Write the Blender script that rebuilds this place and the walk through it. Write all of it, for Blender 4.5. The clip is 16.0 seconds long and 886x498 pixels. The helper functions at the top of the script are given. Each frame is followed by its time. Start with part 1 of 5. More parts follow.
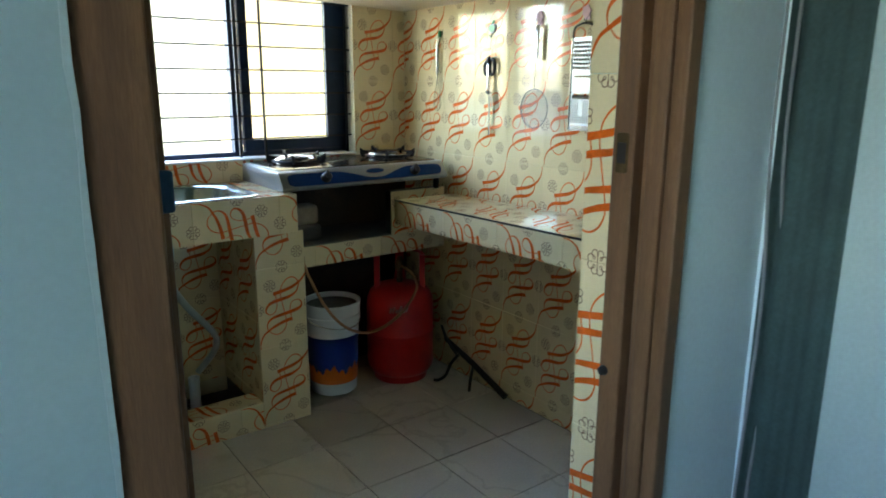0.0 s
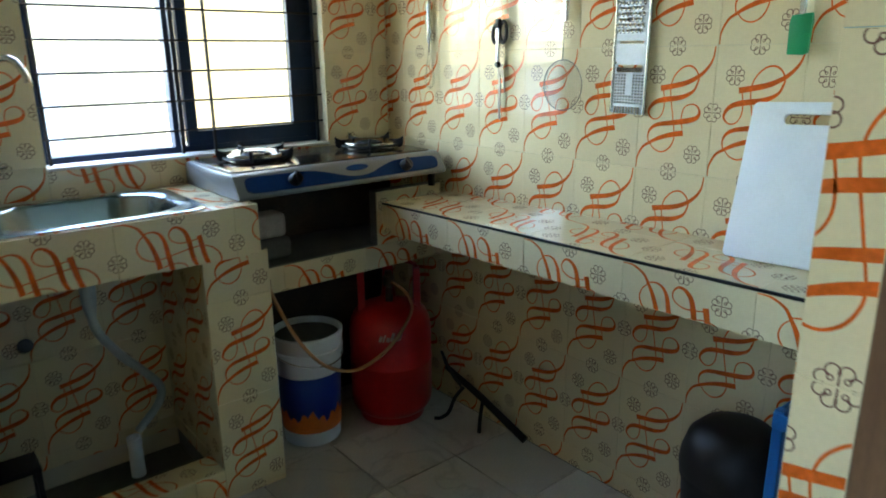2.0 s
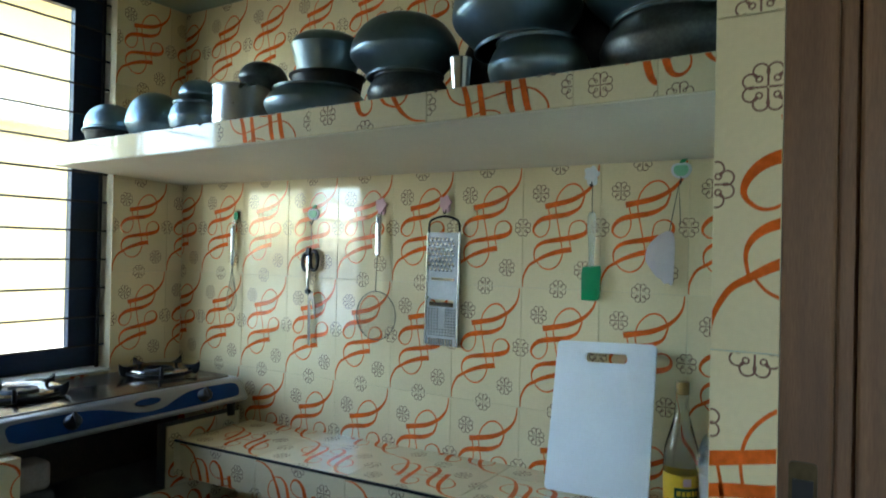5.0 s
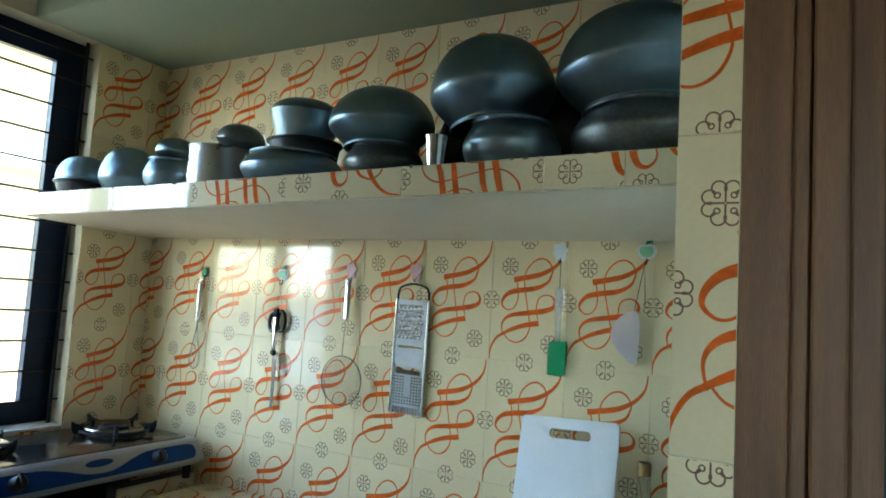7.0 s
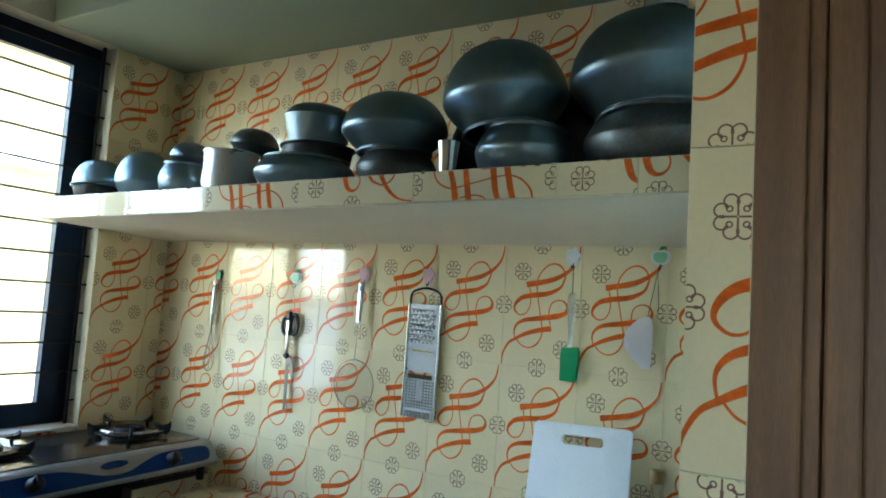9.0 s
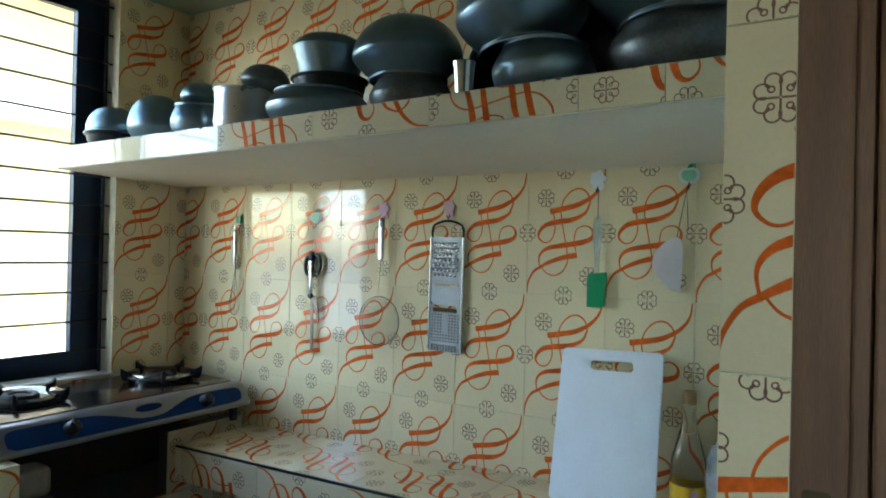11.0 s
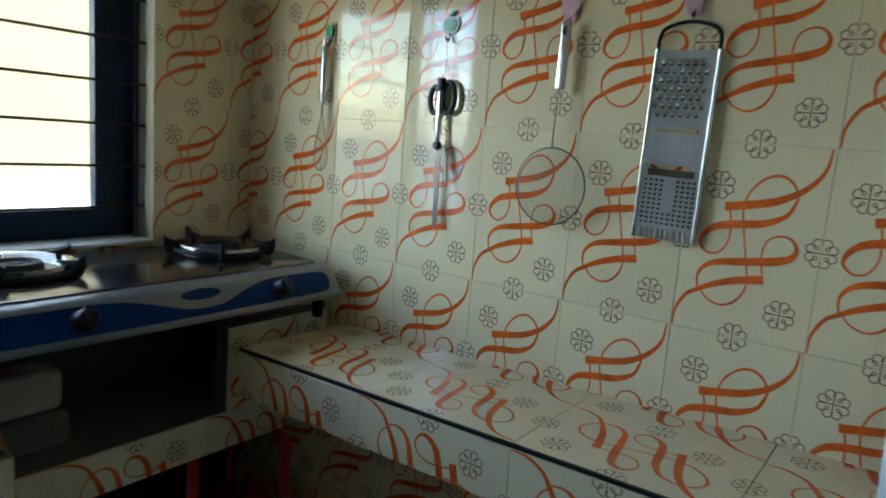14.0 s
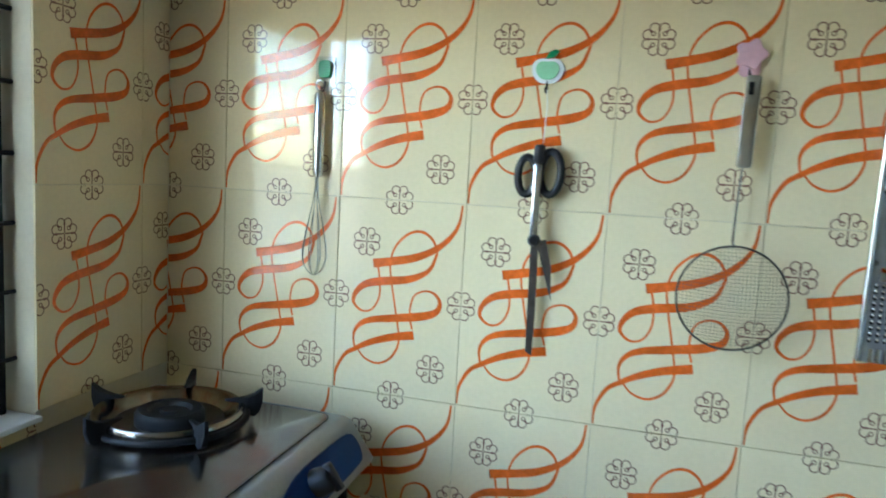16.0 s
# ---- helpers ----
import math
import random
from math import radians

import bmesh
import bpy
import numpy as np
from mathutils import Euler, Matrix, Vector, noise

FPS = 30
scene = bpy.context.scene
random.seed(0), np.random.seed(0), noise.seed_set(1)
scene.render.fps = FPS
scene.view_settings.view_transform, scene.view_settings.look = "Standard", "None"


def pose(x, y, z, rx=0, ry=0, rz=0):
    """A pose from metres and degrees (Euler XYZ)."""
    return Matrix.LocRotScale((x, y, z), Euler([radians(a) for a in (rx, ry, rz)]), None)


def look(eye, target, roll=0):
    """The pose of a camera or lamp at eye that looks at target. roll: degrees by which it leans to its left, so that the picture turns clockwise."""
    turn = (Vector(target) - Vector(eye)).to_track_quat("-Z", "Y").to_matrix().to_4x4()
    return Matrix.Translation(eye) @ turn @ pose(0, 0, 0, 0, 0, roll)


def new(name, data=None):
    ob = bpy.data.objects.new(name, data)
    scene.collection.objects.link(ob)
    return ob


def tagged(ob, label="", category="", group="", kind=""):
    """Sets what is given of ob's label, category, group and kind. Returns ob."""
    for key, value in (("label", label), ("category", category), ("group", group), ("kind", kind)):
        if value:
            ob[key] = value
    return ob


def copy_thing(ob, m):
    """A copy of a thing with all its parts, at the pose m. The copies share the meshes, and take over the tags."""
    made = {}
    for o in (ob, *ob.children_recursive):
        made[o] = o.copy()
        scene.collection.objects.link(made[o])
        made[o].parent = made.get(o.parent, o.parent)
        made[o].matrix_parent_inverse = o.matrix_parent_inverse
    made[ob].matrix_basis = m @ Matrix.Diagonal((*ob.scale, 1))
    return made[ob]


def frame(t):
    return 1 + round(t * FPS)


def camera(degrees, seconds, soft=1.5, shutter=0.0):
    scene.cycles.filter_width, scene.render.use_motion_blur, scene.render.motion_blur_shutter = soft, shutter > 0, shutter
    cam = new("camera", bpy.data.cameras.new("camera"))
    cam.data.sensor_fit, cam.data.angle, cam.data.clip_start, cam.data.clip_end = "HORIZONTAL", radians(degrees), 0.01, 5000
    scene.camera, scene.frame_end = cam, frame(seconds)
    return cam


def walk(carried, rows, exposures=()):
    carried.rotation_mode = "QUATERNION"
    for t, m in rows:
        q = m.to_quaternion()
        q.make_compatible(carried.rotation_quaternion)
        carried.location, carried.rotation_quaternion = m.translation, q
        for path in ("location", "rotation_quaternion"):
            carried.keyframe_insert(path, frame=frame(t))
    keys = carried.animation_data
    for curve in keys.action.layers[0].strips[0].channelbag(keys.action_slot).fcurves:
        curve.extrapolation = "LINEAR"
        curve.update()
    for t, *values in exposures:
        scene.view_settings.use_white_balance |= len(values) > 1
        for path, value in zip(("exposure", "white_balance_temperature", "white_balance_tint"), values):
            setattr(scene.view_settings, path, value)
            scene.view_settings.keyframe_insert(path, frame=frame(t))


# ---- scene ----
cam = camera(66.0, 16.0, 1.75, 0.5)
METRES, EYE, TILT, LEAN, TURN = 2.55, 1.265, 0.0, 0.0, -36.5
ROWS = [
    (0.0, 0.0, 0.0, 0.0, 0.05, -13.45, -0.23),
    (0.5, -0.0096, 0.0473, -0.0042, 0.57, -15.08, 0.26),
    (1.0, -0.0276, 0.117, -0.0031, 0.75, -16.74, -0.79),
    (1.5, -0.0368, 0.1671, -0.0064, -0.84, -17.79, -1.64),
    (2.0, -0.0473, 0.2238, 0.0002, -3.31, -15.7, 0.62),
    (2.5, -0.0607, 0.2588, 0.0035, -9.22, -16.69, 0.67),
    (3.0, -0.0832, 0.265, 0.0102, -19.57, -12.42, 0.34),
    (3.5, -0.0877, 0.2594, 0.013, -20.04, -11.21, -1.33),
    (4.0, -0.0889, 0.2564, 0.0192, -21.05, -6.98, -1.56),
    (4.5, -0.0903, 0.2531, 0.0308, -21.42, -2.42, -1.06),
    (7.0, -0.0932, 0.2452, 0.057, -24.66, 4.85, -3.46),
    (7.5, -0.0936, 0.2446, 0.0586, -24.65, 5.32, -4.06),
    (8.0, -0.0928, 0.2438, 0.061, -24.96, 5.62, -4.65),
    (8.5, -0.0927, 0.2435, 0.0626, -24.41, 5.46, -4.26),
    (11.0, -0.0848, 0.2578, 0.047, -21.53, 0.23, -1.33),
    (11.5, -0.083, 0.263, 0.0404, -23.2, -2.12, -1.55),
    (12.0, -0.0729, 0.284, 0.034, -20.1, -4.03, -0.92),
    (12.5, -0.0353, 0.3318, 0.0296, -16.07, -6.44, -2.66),
    (13.0, -0.0239, 0.3839, 0.0195, -12.71, -9.19, -3.41),
    (13.5, -0.0575, 0.4643, 0.006, -13.84, -7.25, -2.41),
    (14.0, -0.0858, 0.5449, -0.003, -16.75, -9.24, -4.35),
    (14.5, -0.0956, 0.6333, 0.0058, -21.97, -9.39, -4.09),
    (15.0, -0.1264, 0.7067, 0.0133, -26.5, -6.73, -3.35),
    (15.5, -0.1805, 0.755, 0.0281, -34.24, -7.34, -1.81),
    (16.0, -0.2051, 0.8048, 0.0253, -37.88, -6.37, -3.13),
]

EXPOSURE = 4.5
walk(cam, [(t, pose(0, 0, EYE, TILT, LEAN, TURN) @ pose(METRES * x, METRES * y, METRES * z, 90 + pitch, roll, yaw)) for t, x, y, z, yaw, pitch, roll in ROWS],
     [(t, EXPOSURE + d, k, tint) for t, d, k, tint in (
         (0.0, 0.8, 6900, 9), (1.0, 0.92, 6900, 9), (1.5, 0.95, 6850, 9), (2.5, 0.48, 6380, 8), (3.5, 0.27, 6200, 8), (4.5, 0.26, 6120, 8), (7.0, 0.58, 6080, 8), (8.5, 0.58, 6080, 8),
         (11.0, 0.28, 6150, 10), (12.5, 0.0, 6220, 10), (13.5, -0.05, 6170, 10), (14.0, -0.05, 6020, 10), (15.0, 0.02, 5780, 10), (15.5, 0.40, 5700, 10), (16.0, 0.72, 5850, 10))])

# ---- light ----
world = bpy.data.worlds.new("sky")
scene.world = world
world.use_nodes = True
wn = world.node_tree.nodes
sky = wn.new("ShaderNodeTexSky")
sky.sky_type, sky.sun_disc = "NISHITA", False
sky.sun_elevation, sky.sun_rotation = radians(52), radians(99.5)
world.node_tree.links.new(sky.outputs[0], wn["Background"].inputs[0])
wn["Background"].inputs[1].default_value = 0.15
sun = new("sun", bpy.data.lights.new("sun", "SUN"))
sun.data.energy, sun.data.angle, sun.data.color = 3.0, radians(0.5), (1.0, 0.95, 0.87)
sun.matrix_world = look((3.0, -0.5, 5.9), (0, 0, 2))


# ---- helpers of this scene ----
def M4(x, y, z, o):
    return Matrix(((x[0], y[0], z[0], o[0]), (x[1], y[1], z[1], o[1]), (x[2], y[2], z[2], o[2]), (0, 0, 0, 1)))


def east(y, z, x=1.781):
    """A frame on the east wall: right, up, out."""
    return M4((0, -1, 0), (0, 0, 1), (-1, 0, 0), (x, y, z))


def north(x, z, y=2.71):
    """A frame on the north wall: right, up, out."""
    return M4((1, 0, 0), (0, 0, 1), (0, -1, 0), (x, y, z))


def mesh_of(name, bm, mats, smooth=None):
    me = bpy.data.meshes.new(name)
    bm.normal_update()
    bm.to_mesh(me)
    bm.free()
    for m in (mats if isinstance(mats, (list, tuple)) else [mats]):
        me.materials.append(m)
    if smooth:
        for p in me.polygons:
            p.use_smooth = True
        me.set_sharp_from_angle(angle=radians(smooth))
    return me


def part(name, bm, mat, parent=None, label="", smooth=None):
    ob = new(name, mesh_of(name, bm, mat, smooth))
    if parent:
        ob.parent = parent
    if label:
        tagged(ob, label)
    return ob


def thing(name, m, label, category, group="", kind=""):
    ob = new(name)
    ob.empty_display_size = 0.05
    ob.matrix_world = m
    return tagged(ob, label, category, group, kind)


def add(bm, other):
    me = bpy.data.meshes.new("tmp")
    other.to_mesh(me)
    other.free()
    bm.from_mesh(me)
    bpy.data.meshes.remove(me)
    return bm


def moved(bm, m):
    bmesh.ops.transform(bm, matrix=m, verts=bm.verts)
    return bm


def box(x0, x1, y0, y1, z0, z1, bevel=0.0, segs=2):
    bm = bmesh.new()
    bmesh.ops.create_cube(bm, size=1.0, matrix=Matrix.Translation(((x0 + x1) / 2, (y0 + y1) / 2, (z0 + z1) / 2)) @ Matrix.Diagonal((x1 - x0, y1 - y0, z1 - z0, 1)))
    if bevel:
        bmesh.ops.bevel(bm, geom=bm.edges[:], offset=bevel, segments=segs, profile=0.5, affect="EDGES")
    return bm


def boxes(rows, bevel=0.0):
    bm = bmesh.new()
    for r in rows:
        add(bm, box(*r, bevel=bevel))
    return bm


def lathe(profile, segs=40):
    """A turned body from (radius, height) pairs."""
    bm = bmesh.new()
    rings = []
    for r, z in profile:
        if r < 1e-5:
            rings.append([bm.verts.new((0, 0, z))])
        else:
            rings.append([bm.verts.new((r * math.cos(2 * math.pi * k / segs), r * math.sin(2 * math.pi * k / segs), z)) for k in range(segs)])
    for a, b in zip(rings, rings[1:]):
        for k in range(segs):
            n = (k + 1) % segs
            if len(a) == 1 and len(b) == 1:
                continue
            if len(a) == 1:
                bm.faces.new((a[0], b[n], b[k]))
            elif len(b) == 1:
                bm.faces.new((a[k], a[n], b[0]))
            else:
                bm.faces.new((a[k], a[n], b[n], b[k]))
    bmesh.ops.recalc_face_normals(bm, faces=bm.faces[:])
    return bm


def spline(points, step=6):
    """Points along a smooth curve through the given ones."""
    out = []
    n = len(points)
    for i in range(n - 1):
        p0, p1, p2, p3 = (Vector(points[max(0, min(n - 1, i + d))]) for d in (-1, 0, 1, 2))
        for k in range(step):
            t = k / step
            out.append(0.5 * (2 * p1 + (p2 - p0) * t + (2 * p0 - 5 * p1 + 4 * p2 - p3) * t * t + (3 * p1 - p0 - 3 * p2 + p3) * t ** 3))
    out.append(Vector(points[-1]))
    return out


def tube(points, radius, segs=8, closed=False, smooth_steps=0):
    """A round bar along the points; radius a number or one for each point."""
    if smooth_steps:
        points = spline(points, smooth_steps)
    pts = [Vector(p) for p in points]
    bm = bmesh.new()
    n = len(pts)
    rings = []
    up = None
    for i, p in enumerate(pts):
        a = pts[(i - 1) % n] if closed or i > 0 else p
        b = pts[(i + 1) % n] if closed or i < n - 1 else p
        d = (b - a).normalized()
        if up is None:
            up = d.orthogonal().normalized()
        up = (up - d * up.dot(d)).normalized()
        side = d.cross(up)
        r = radius[i] if isinstance(radius, (list, tuple)) else radius
        rings.append([bm.verts.new(p + r * (math.cos(2 * math.pi * k / segs) * up + math.sin(2 * math.pi * k / segs) * side)) for k in range(segs)])
    for i in range(n if closed else n - 1):
        a, b = rings[i], rings[(i + 1) % n]
        for k in range(segs):
            bm.faces.new((a[k], a[(k + 1) % segs], b[(k + 1) % segs], b[k]))
    if not closed:
        bm.faces.new(rings[0][::-1])
        bm.faces.new(rings[-1])
    bmesh.ops.recalc_face_normals(bm, faces=bm.faces[:])
    return bm


def plate(outline, z0, z1, bevel=0.0):
    """A flat plate from an outline in x and y."""
    bm = bmesh.new()
    f = bm.faces.new([bm.verts.new((x, y, z0)) for x, y in outline])
    r = bmesh.ops.extrude_face_region(bm, geom=[f])
    bmesh.ops.translate(bm, vec=(0, 0, z1 - z0), verts=[v for v in r["geom"] if isinstance(v, bmesh.types.BMVert)])
    bmesh.ops.recalc_face_normals(bm, faces=bm.faces[:])
    if bevel:
        edges = [e for e in bm.edges if len(e.link_faces) == 2 and e.calc_face_angle(0) > 0.8]
        bmesh.ops.bevel(bm, geom=edges, offset=bevel, segments=2, profile=0.5, affect="EDGES")
    return bm


def rounded(w, h, r, n=6):
    """The outline of a rectangle with round corners, centred."""
    out = []
    for cx, cy, a0 in ((w / 2 - r, h / 2 - r, 0), (-w / 2 + r, h / 2 - r, 90), (-w / 2 + r, -h / 2 + r, 180), (w / 2 - r, -h / 2 + r, 270)):
        for k in range(n + 1):
            a = radians(a0 + 90 * k / n)
            out.append((cx + r * math.cos(a), cy + r * math.sin(a)))
    return out


# ---- materials ----
def material(name, colour, rough=0.5, metal=0.0, vary=0.12, scale=9.0, bump=0.0, bump_scale=60.0, grain=140.0, per_object=0.0, per_island=0.0,
             stain=None, stain_amount=0.4, stain_scale=3.0, vein=None, vein_scale=3.0, coat=0.0, spec=0.5, alpha=1.0, transmission=0.0, ior=1.45, rough_vary=0.1, stretch=(1, 1, 1), subsurface=0.0):
    m = bpy.data.materials.new(name)
    m.use_nodes = True
    nt = m.node_tree
    N, L = nt.nodes, nt.links
    b = N["Principled BSDF"]
    b.inputs["Metallic"].default_value = metal
    b.inputs["Coat Weight"].default_value = coat
    b.inputs["Specular IOR Level"].default_value = spec
    b.inputs["IOR"].default_value = ior
    b.inputs["Transmission Weight"].default_value = transmission
    b.inputs["Alpha"].default_value = alpha
    co = N.new("ShaderNodeTexCoord")
    mp = N.new("ShaderNodeMapping")
    mp.inputs["Scale"].default_value = stretch
    L.new(co.outputs["Object"], mp.inputs["Vector"])

    def noise_node(s, detail=4.0):
        n = N.new("ShaderNodeTexNoise")
        n.inputs["Scale"].default_value, n.inputs["Detail"].default_value = s, detail
        L.new(mp.outputs[0], n.inputs["Vector"])
        return n

    def scaled(out, lo, hi):
        r = N.new("ShaderNodeMapRange")
        r.inputs["From Min"].default_value, r.inputs["From Max"].default_value = 0.3, 0.7
        r.inputs["To Min"].default_value, r.inputs["To Max"].default_value = lo, hi
        L.new(out, r.inputs["Value"])
        return r.outputs[0]

    def times(a, c):
        n = N.new("ShaderNodeMath")
        n.operation = "MULTIPLY"
        L.new(a, n.inputs[0])
        L.new(c, n.inputs[1])
        return n.outputs[0]

    coarse, fine = noise_node(scale), noise_node(grain, 2.0)
    val = times(scaled(coarse.outputs[0], 1 - vary, 1 + vary), scaled(fine.outputs[0], 1 - vary * 0.5, 1 + vary * 0.5))
    if per_object:
        oi = N.new("ShaderNodeObjectInfo")
        r = N.new("ShaderNodeMapRange")
        r.inputs["To Min"].default_value, r.inputs["To Max"].default_value = 1 - per_object, 1 + per_object
        L.new(oi.outputs["Random"], r.inputs["Value"])
        val = times(val, r.outputs[0])
    if per_island:
        gi = N.new("ShaderNodeNewGeometry")
        r = N.new("ShaderNodeMapRange")
        r.inputs["To Min"].default_value, r.inputs["To Max"].default_value = 1 - per_island, 1 + per_island
        L.new(gi.outputs["Random Per Island"], r.inputs["Value"])
        val = times(val, r.outputs[0])
    mul = N.new("ShaderNodeVectorMath")
    mul.operation = "SCALE"
    mul.inputs[0].default_value = colour
    L.new(val, mul.inputs["Scale"])
    out = mul.outputs[0]
    if stain:
        sn = noise_node(stain_scale, 6.0)
        mix = N.new("ShaderNodeMix")
        mix.data_type = "RGBA"
        r = N.new("ShaderNodeMapRange")
        r.inputs["From Min"].default_value, r.inputs["From Max"].default_value = 0.5, 0.75
        r.inputs["To Max"].default_value = stain_amount
        L.new(sn.outputs[0], r.inputs["Value"])
        L.new(r.outputs[0], mix.inputs["Factor"])
        L.new(out, mix.inputs["A"])
        mix.inputs["B"].default_value = (*stain, 1)
        out = mix.outputs["Result"]
    if vein:
        oi = N.new("ShaderNodeObjectInfo")
        shift = N.new("ShaderNodeVectorMath")
        shift.operation = "ADD"
        wide = N.new("ShaderNodeVectorMath")
        wide.operation = "SCALE"
        wide.inputs["Scale"].default_value = 7.0
        L.new(oi.outputs["Location"], wide.inputs[0])
        L.new(mp.outputs[0], shift.inputs[0])
        L.new(wide.outputs[0], shift.inputs[1])
        vn = N.new("ShaderNodeTexNoise")
        vn.inputs["Scale"].default_value, vn.inputs["Detail"].default_value, vn.inputs["Distortion"].default_value = vein_scale, 7.0, 0.8
        L.new(shift.outputs[0], vn.inputs["Vector"])
        sub = N.new("ShaderNodeMath")
        sub.operation = "SUBTRACT"
        sub.inputs[1].default_value = 0.5
        L.new(vn.outputs[0], sub.inputs[0])
        ab = N.new("ShaderNodeMath")
        ab.operation = "ABSOLUTE"
        L.new(sub.outputs[0], ab.inputs[0])
        r = N.new("ShaderNodeMapRange")
        r.inputs["From Min"].default_value, r.inputs["From Max"].default_value = 0.0, 0.02
        r.inputs["To Min"].default_value, r.inputs["To Max"].default_value = 0.26, 0.0
        L.new(ab.outputs[0], r.inputs["Value"])
        mix = N.new("ShaderNodeMix")
        mix.data_type = "RGBA"
        L.new(r.outputs[0], mix.inputs["Factor"])
        L.new(out, mix.inputs["A"])
        mix.inputs["B"].default_value = (*vein, 1)
        out = mix.outputs["Result"]
    L.new(out, b.inputs["Base Color"])
    L.new(scaled(coarse.outputs[0], max(0.0, rough - rough_vary * rough), rough + rough_vary * rough), b.inputs["Roughness"])
    if bump:
        bn = N.new("ShaderNodeBump")
        bn.inputs["Strength"].default_value, bn.inputs["Distance"].default_value = bump, 0.002
        L.new(noise_node(bump_scale).outputs[0], bn.inputs["Height"])
        L.new(bn.outputs[0], b.inputs["Normal"])
    return m


GLAZE = material("cream_glaze", (0.79, 0.665, 0.405), 0.06, vary=0.04, scale=2.5, per_object=0.03, bump=0.03, bump_scale=14, stain=(0.62, 0.50, 0.28), stain_amount=0.25, stain_scale=5)
PRINT = material("orange_print", (0.70, 0.13, 0.018), 0.12, vary=0.22, scale=30, per_object=0.08)
BLOOM = material("brown_print", (0.23, 0.115, 0.085), 0.14, vary=0.15, scale=40)
# the two distempers carry the brightness difference left and right of the doorway
WHITELIT = material("white_distemper_lit", (0.73, 0.86, 0.86), 0.75, vary=0.05, scale=2.2, bump=0.25, bump_scale=35, stain=(0.55, 0.58, 0.57), stain_amount=0.25, stain_scale=1.6)
AQUADIM = material("aqua_distemper_dimmed", (0.37, 0.50, 0.485), 0.75, vary=0.05, scale=2.2, bump=0.25, bump_scale=35, stain=(0.45, 0.47, 0.46), stain_amount=0.25, stain_scale=1.6)
SHELFPAINT = material("cream_white_paint", (0.80, 0.73, 0.56), 0.6, vary=0.05, scale=3, bump=0.2, bump_scale=40, stain=(0.62, 0.52, 0.34), stain_amount=0.3, stain_scale=2)
PLASTER = material("cream_plaster", (0.68, 0.59, 0.42), 0.7, vary=0.05, scale=3, bump=0.2, bump_scale=40, stain=(0.5, 0.44, 0.3), stain_amount=0.3, stain_scale=2)
# white surfaces overhead; the dim light up there is put into this colour
CEIL = material("ceiling_white_dimmed", (0.31, 0.36, 0.25), 0.8, vary=0.04, scale=2)
WOOD = material("door_wood", (0.195, 0.102, 0.050), 0.5, spec=0.3, vary=0.25, scale=5, stretch=(6, 6, 0.5), bump=0.25, bump_scale=30, stain=(0.09, 0.05, 0.035), stain_amount=0.6, stain_scale=6)
NAVY = material("navy_window_paint", (0.008, 0.020, 0.046), 0.42, spec=0.25, vary=0.2, scale=8)
IRON = material("black_iron", (0.011, 0.011, 0.0115), 0.55, spec=0.3, vary=0.3, scale=20, bump=0.2, bump_scale=90)
STEEL = material("stainless_steel", (0.62, 0.62, 0.60), 0.22, metal=1.0, vary=0.06, scale=5, stretch=(1, 1, 8), rough_vary=0.3)
ALU = material("worn_aluminium", (0.24, 0.315, 0.345), 0.34, metal=1.0, vary=0.10, scale=5, grain=60, rough_vary=0.15)
ALU.node_tree.nodes["Principled BSDF"].inputs["Anisotropic"].default_value = 0.55
SOOTSHADE = material("soot_and_shade_aluminium", (0.045, 0.045, 0.045), 0.5, metal=0.8, vary=0.35, scale=9, stain=(0.02, 0.02, 0.02), stain_amount=0.85, stain_scale=5)
DULLSTEEL = material("brushed_steel", (0.52, 0.53, 0.51), 0.30, metal=1.0, vary=0.06, scale=5, rough_vary=0.2)
DULLSTEEL.node_tree.nodes["Principled BSDF"].inputs["Anisotropic"].default_value = 0.6
BURNTSTEEL = material("heat_dulled_steel", (0.30, 0.27, 0.23), 0.16, metal=1.0, vary=0.2, scale=16)
GRATERSTEEL = material("satin_steel_sheet", (0.46, 0.48, 0.48), 0.34, metal=0.85, vary=0.08, scale=12, rough_vary=0.2)
TRANSLUCENT = material("milky_plastic", (0.86, 0.80, 0.80), 0.35, transmission=0.45, ior=1.25, vary=0.04, scale=14)
SOOTGREY = material("smoked_aluminium", (0.16, 0.17, 0.16), 0.42, metal=0.9, vary=0.3, scale=9, stain=(0.02, 0.02, 0.02), stain_amount=0.9, stain_scale=7)
CHROME = material("chrome", (0.75, 0.75, 0.75), 0.09, metal=1.0, vary=0.03)
MARBLE = material("marble_tile", (0.63, 0.58, 0.50), 0.18, vary=0.10, scale=3, per_object=0.08, stain=(0.42, 0.38, 0.31), stain_amount=0.5, stain_scale=2.4, vein=(0.24, 0.20, 0.16), vein_scale=2.6)
SINKSTEEL = material("sink_steel", (0.33, 0.41, 0.43), 0.22, metal=1.0, vary=0.08, scale=6)
# cement set darker than its own tone to carry the niche's shade
STONE = material("rough_cement_shaded", (0.13, 0.115, 0.095), 0.9, vary=0.2, scale=9, bump=0.5, bump_scale=30)
BROWNCEMENT = material("dark_brown_cement", (0.085, 0.058, 0.036), 0.92, vary=0.35, scale=7, bump=0.5, bump_scale=30, stain=(0.03, 0.022, 0.016), stain_amount=0.8, stain_scale=4)
WHITEPLASTIC = material("white_plastic", (0.78, 0.80, 0.80), 0.35, vary=0.03, scale=8, stain=(0.6, 0.6, 0.58), stain_amount=0.2)
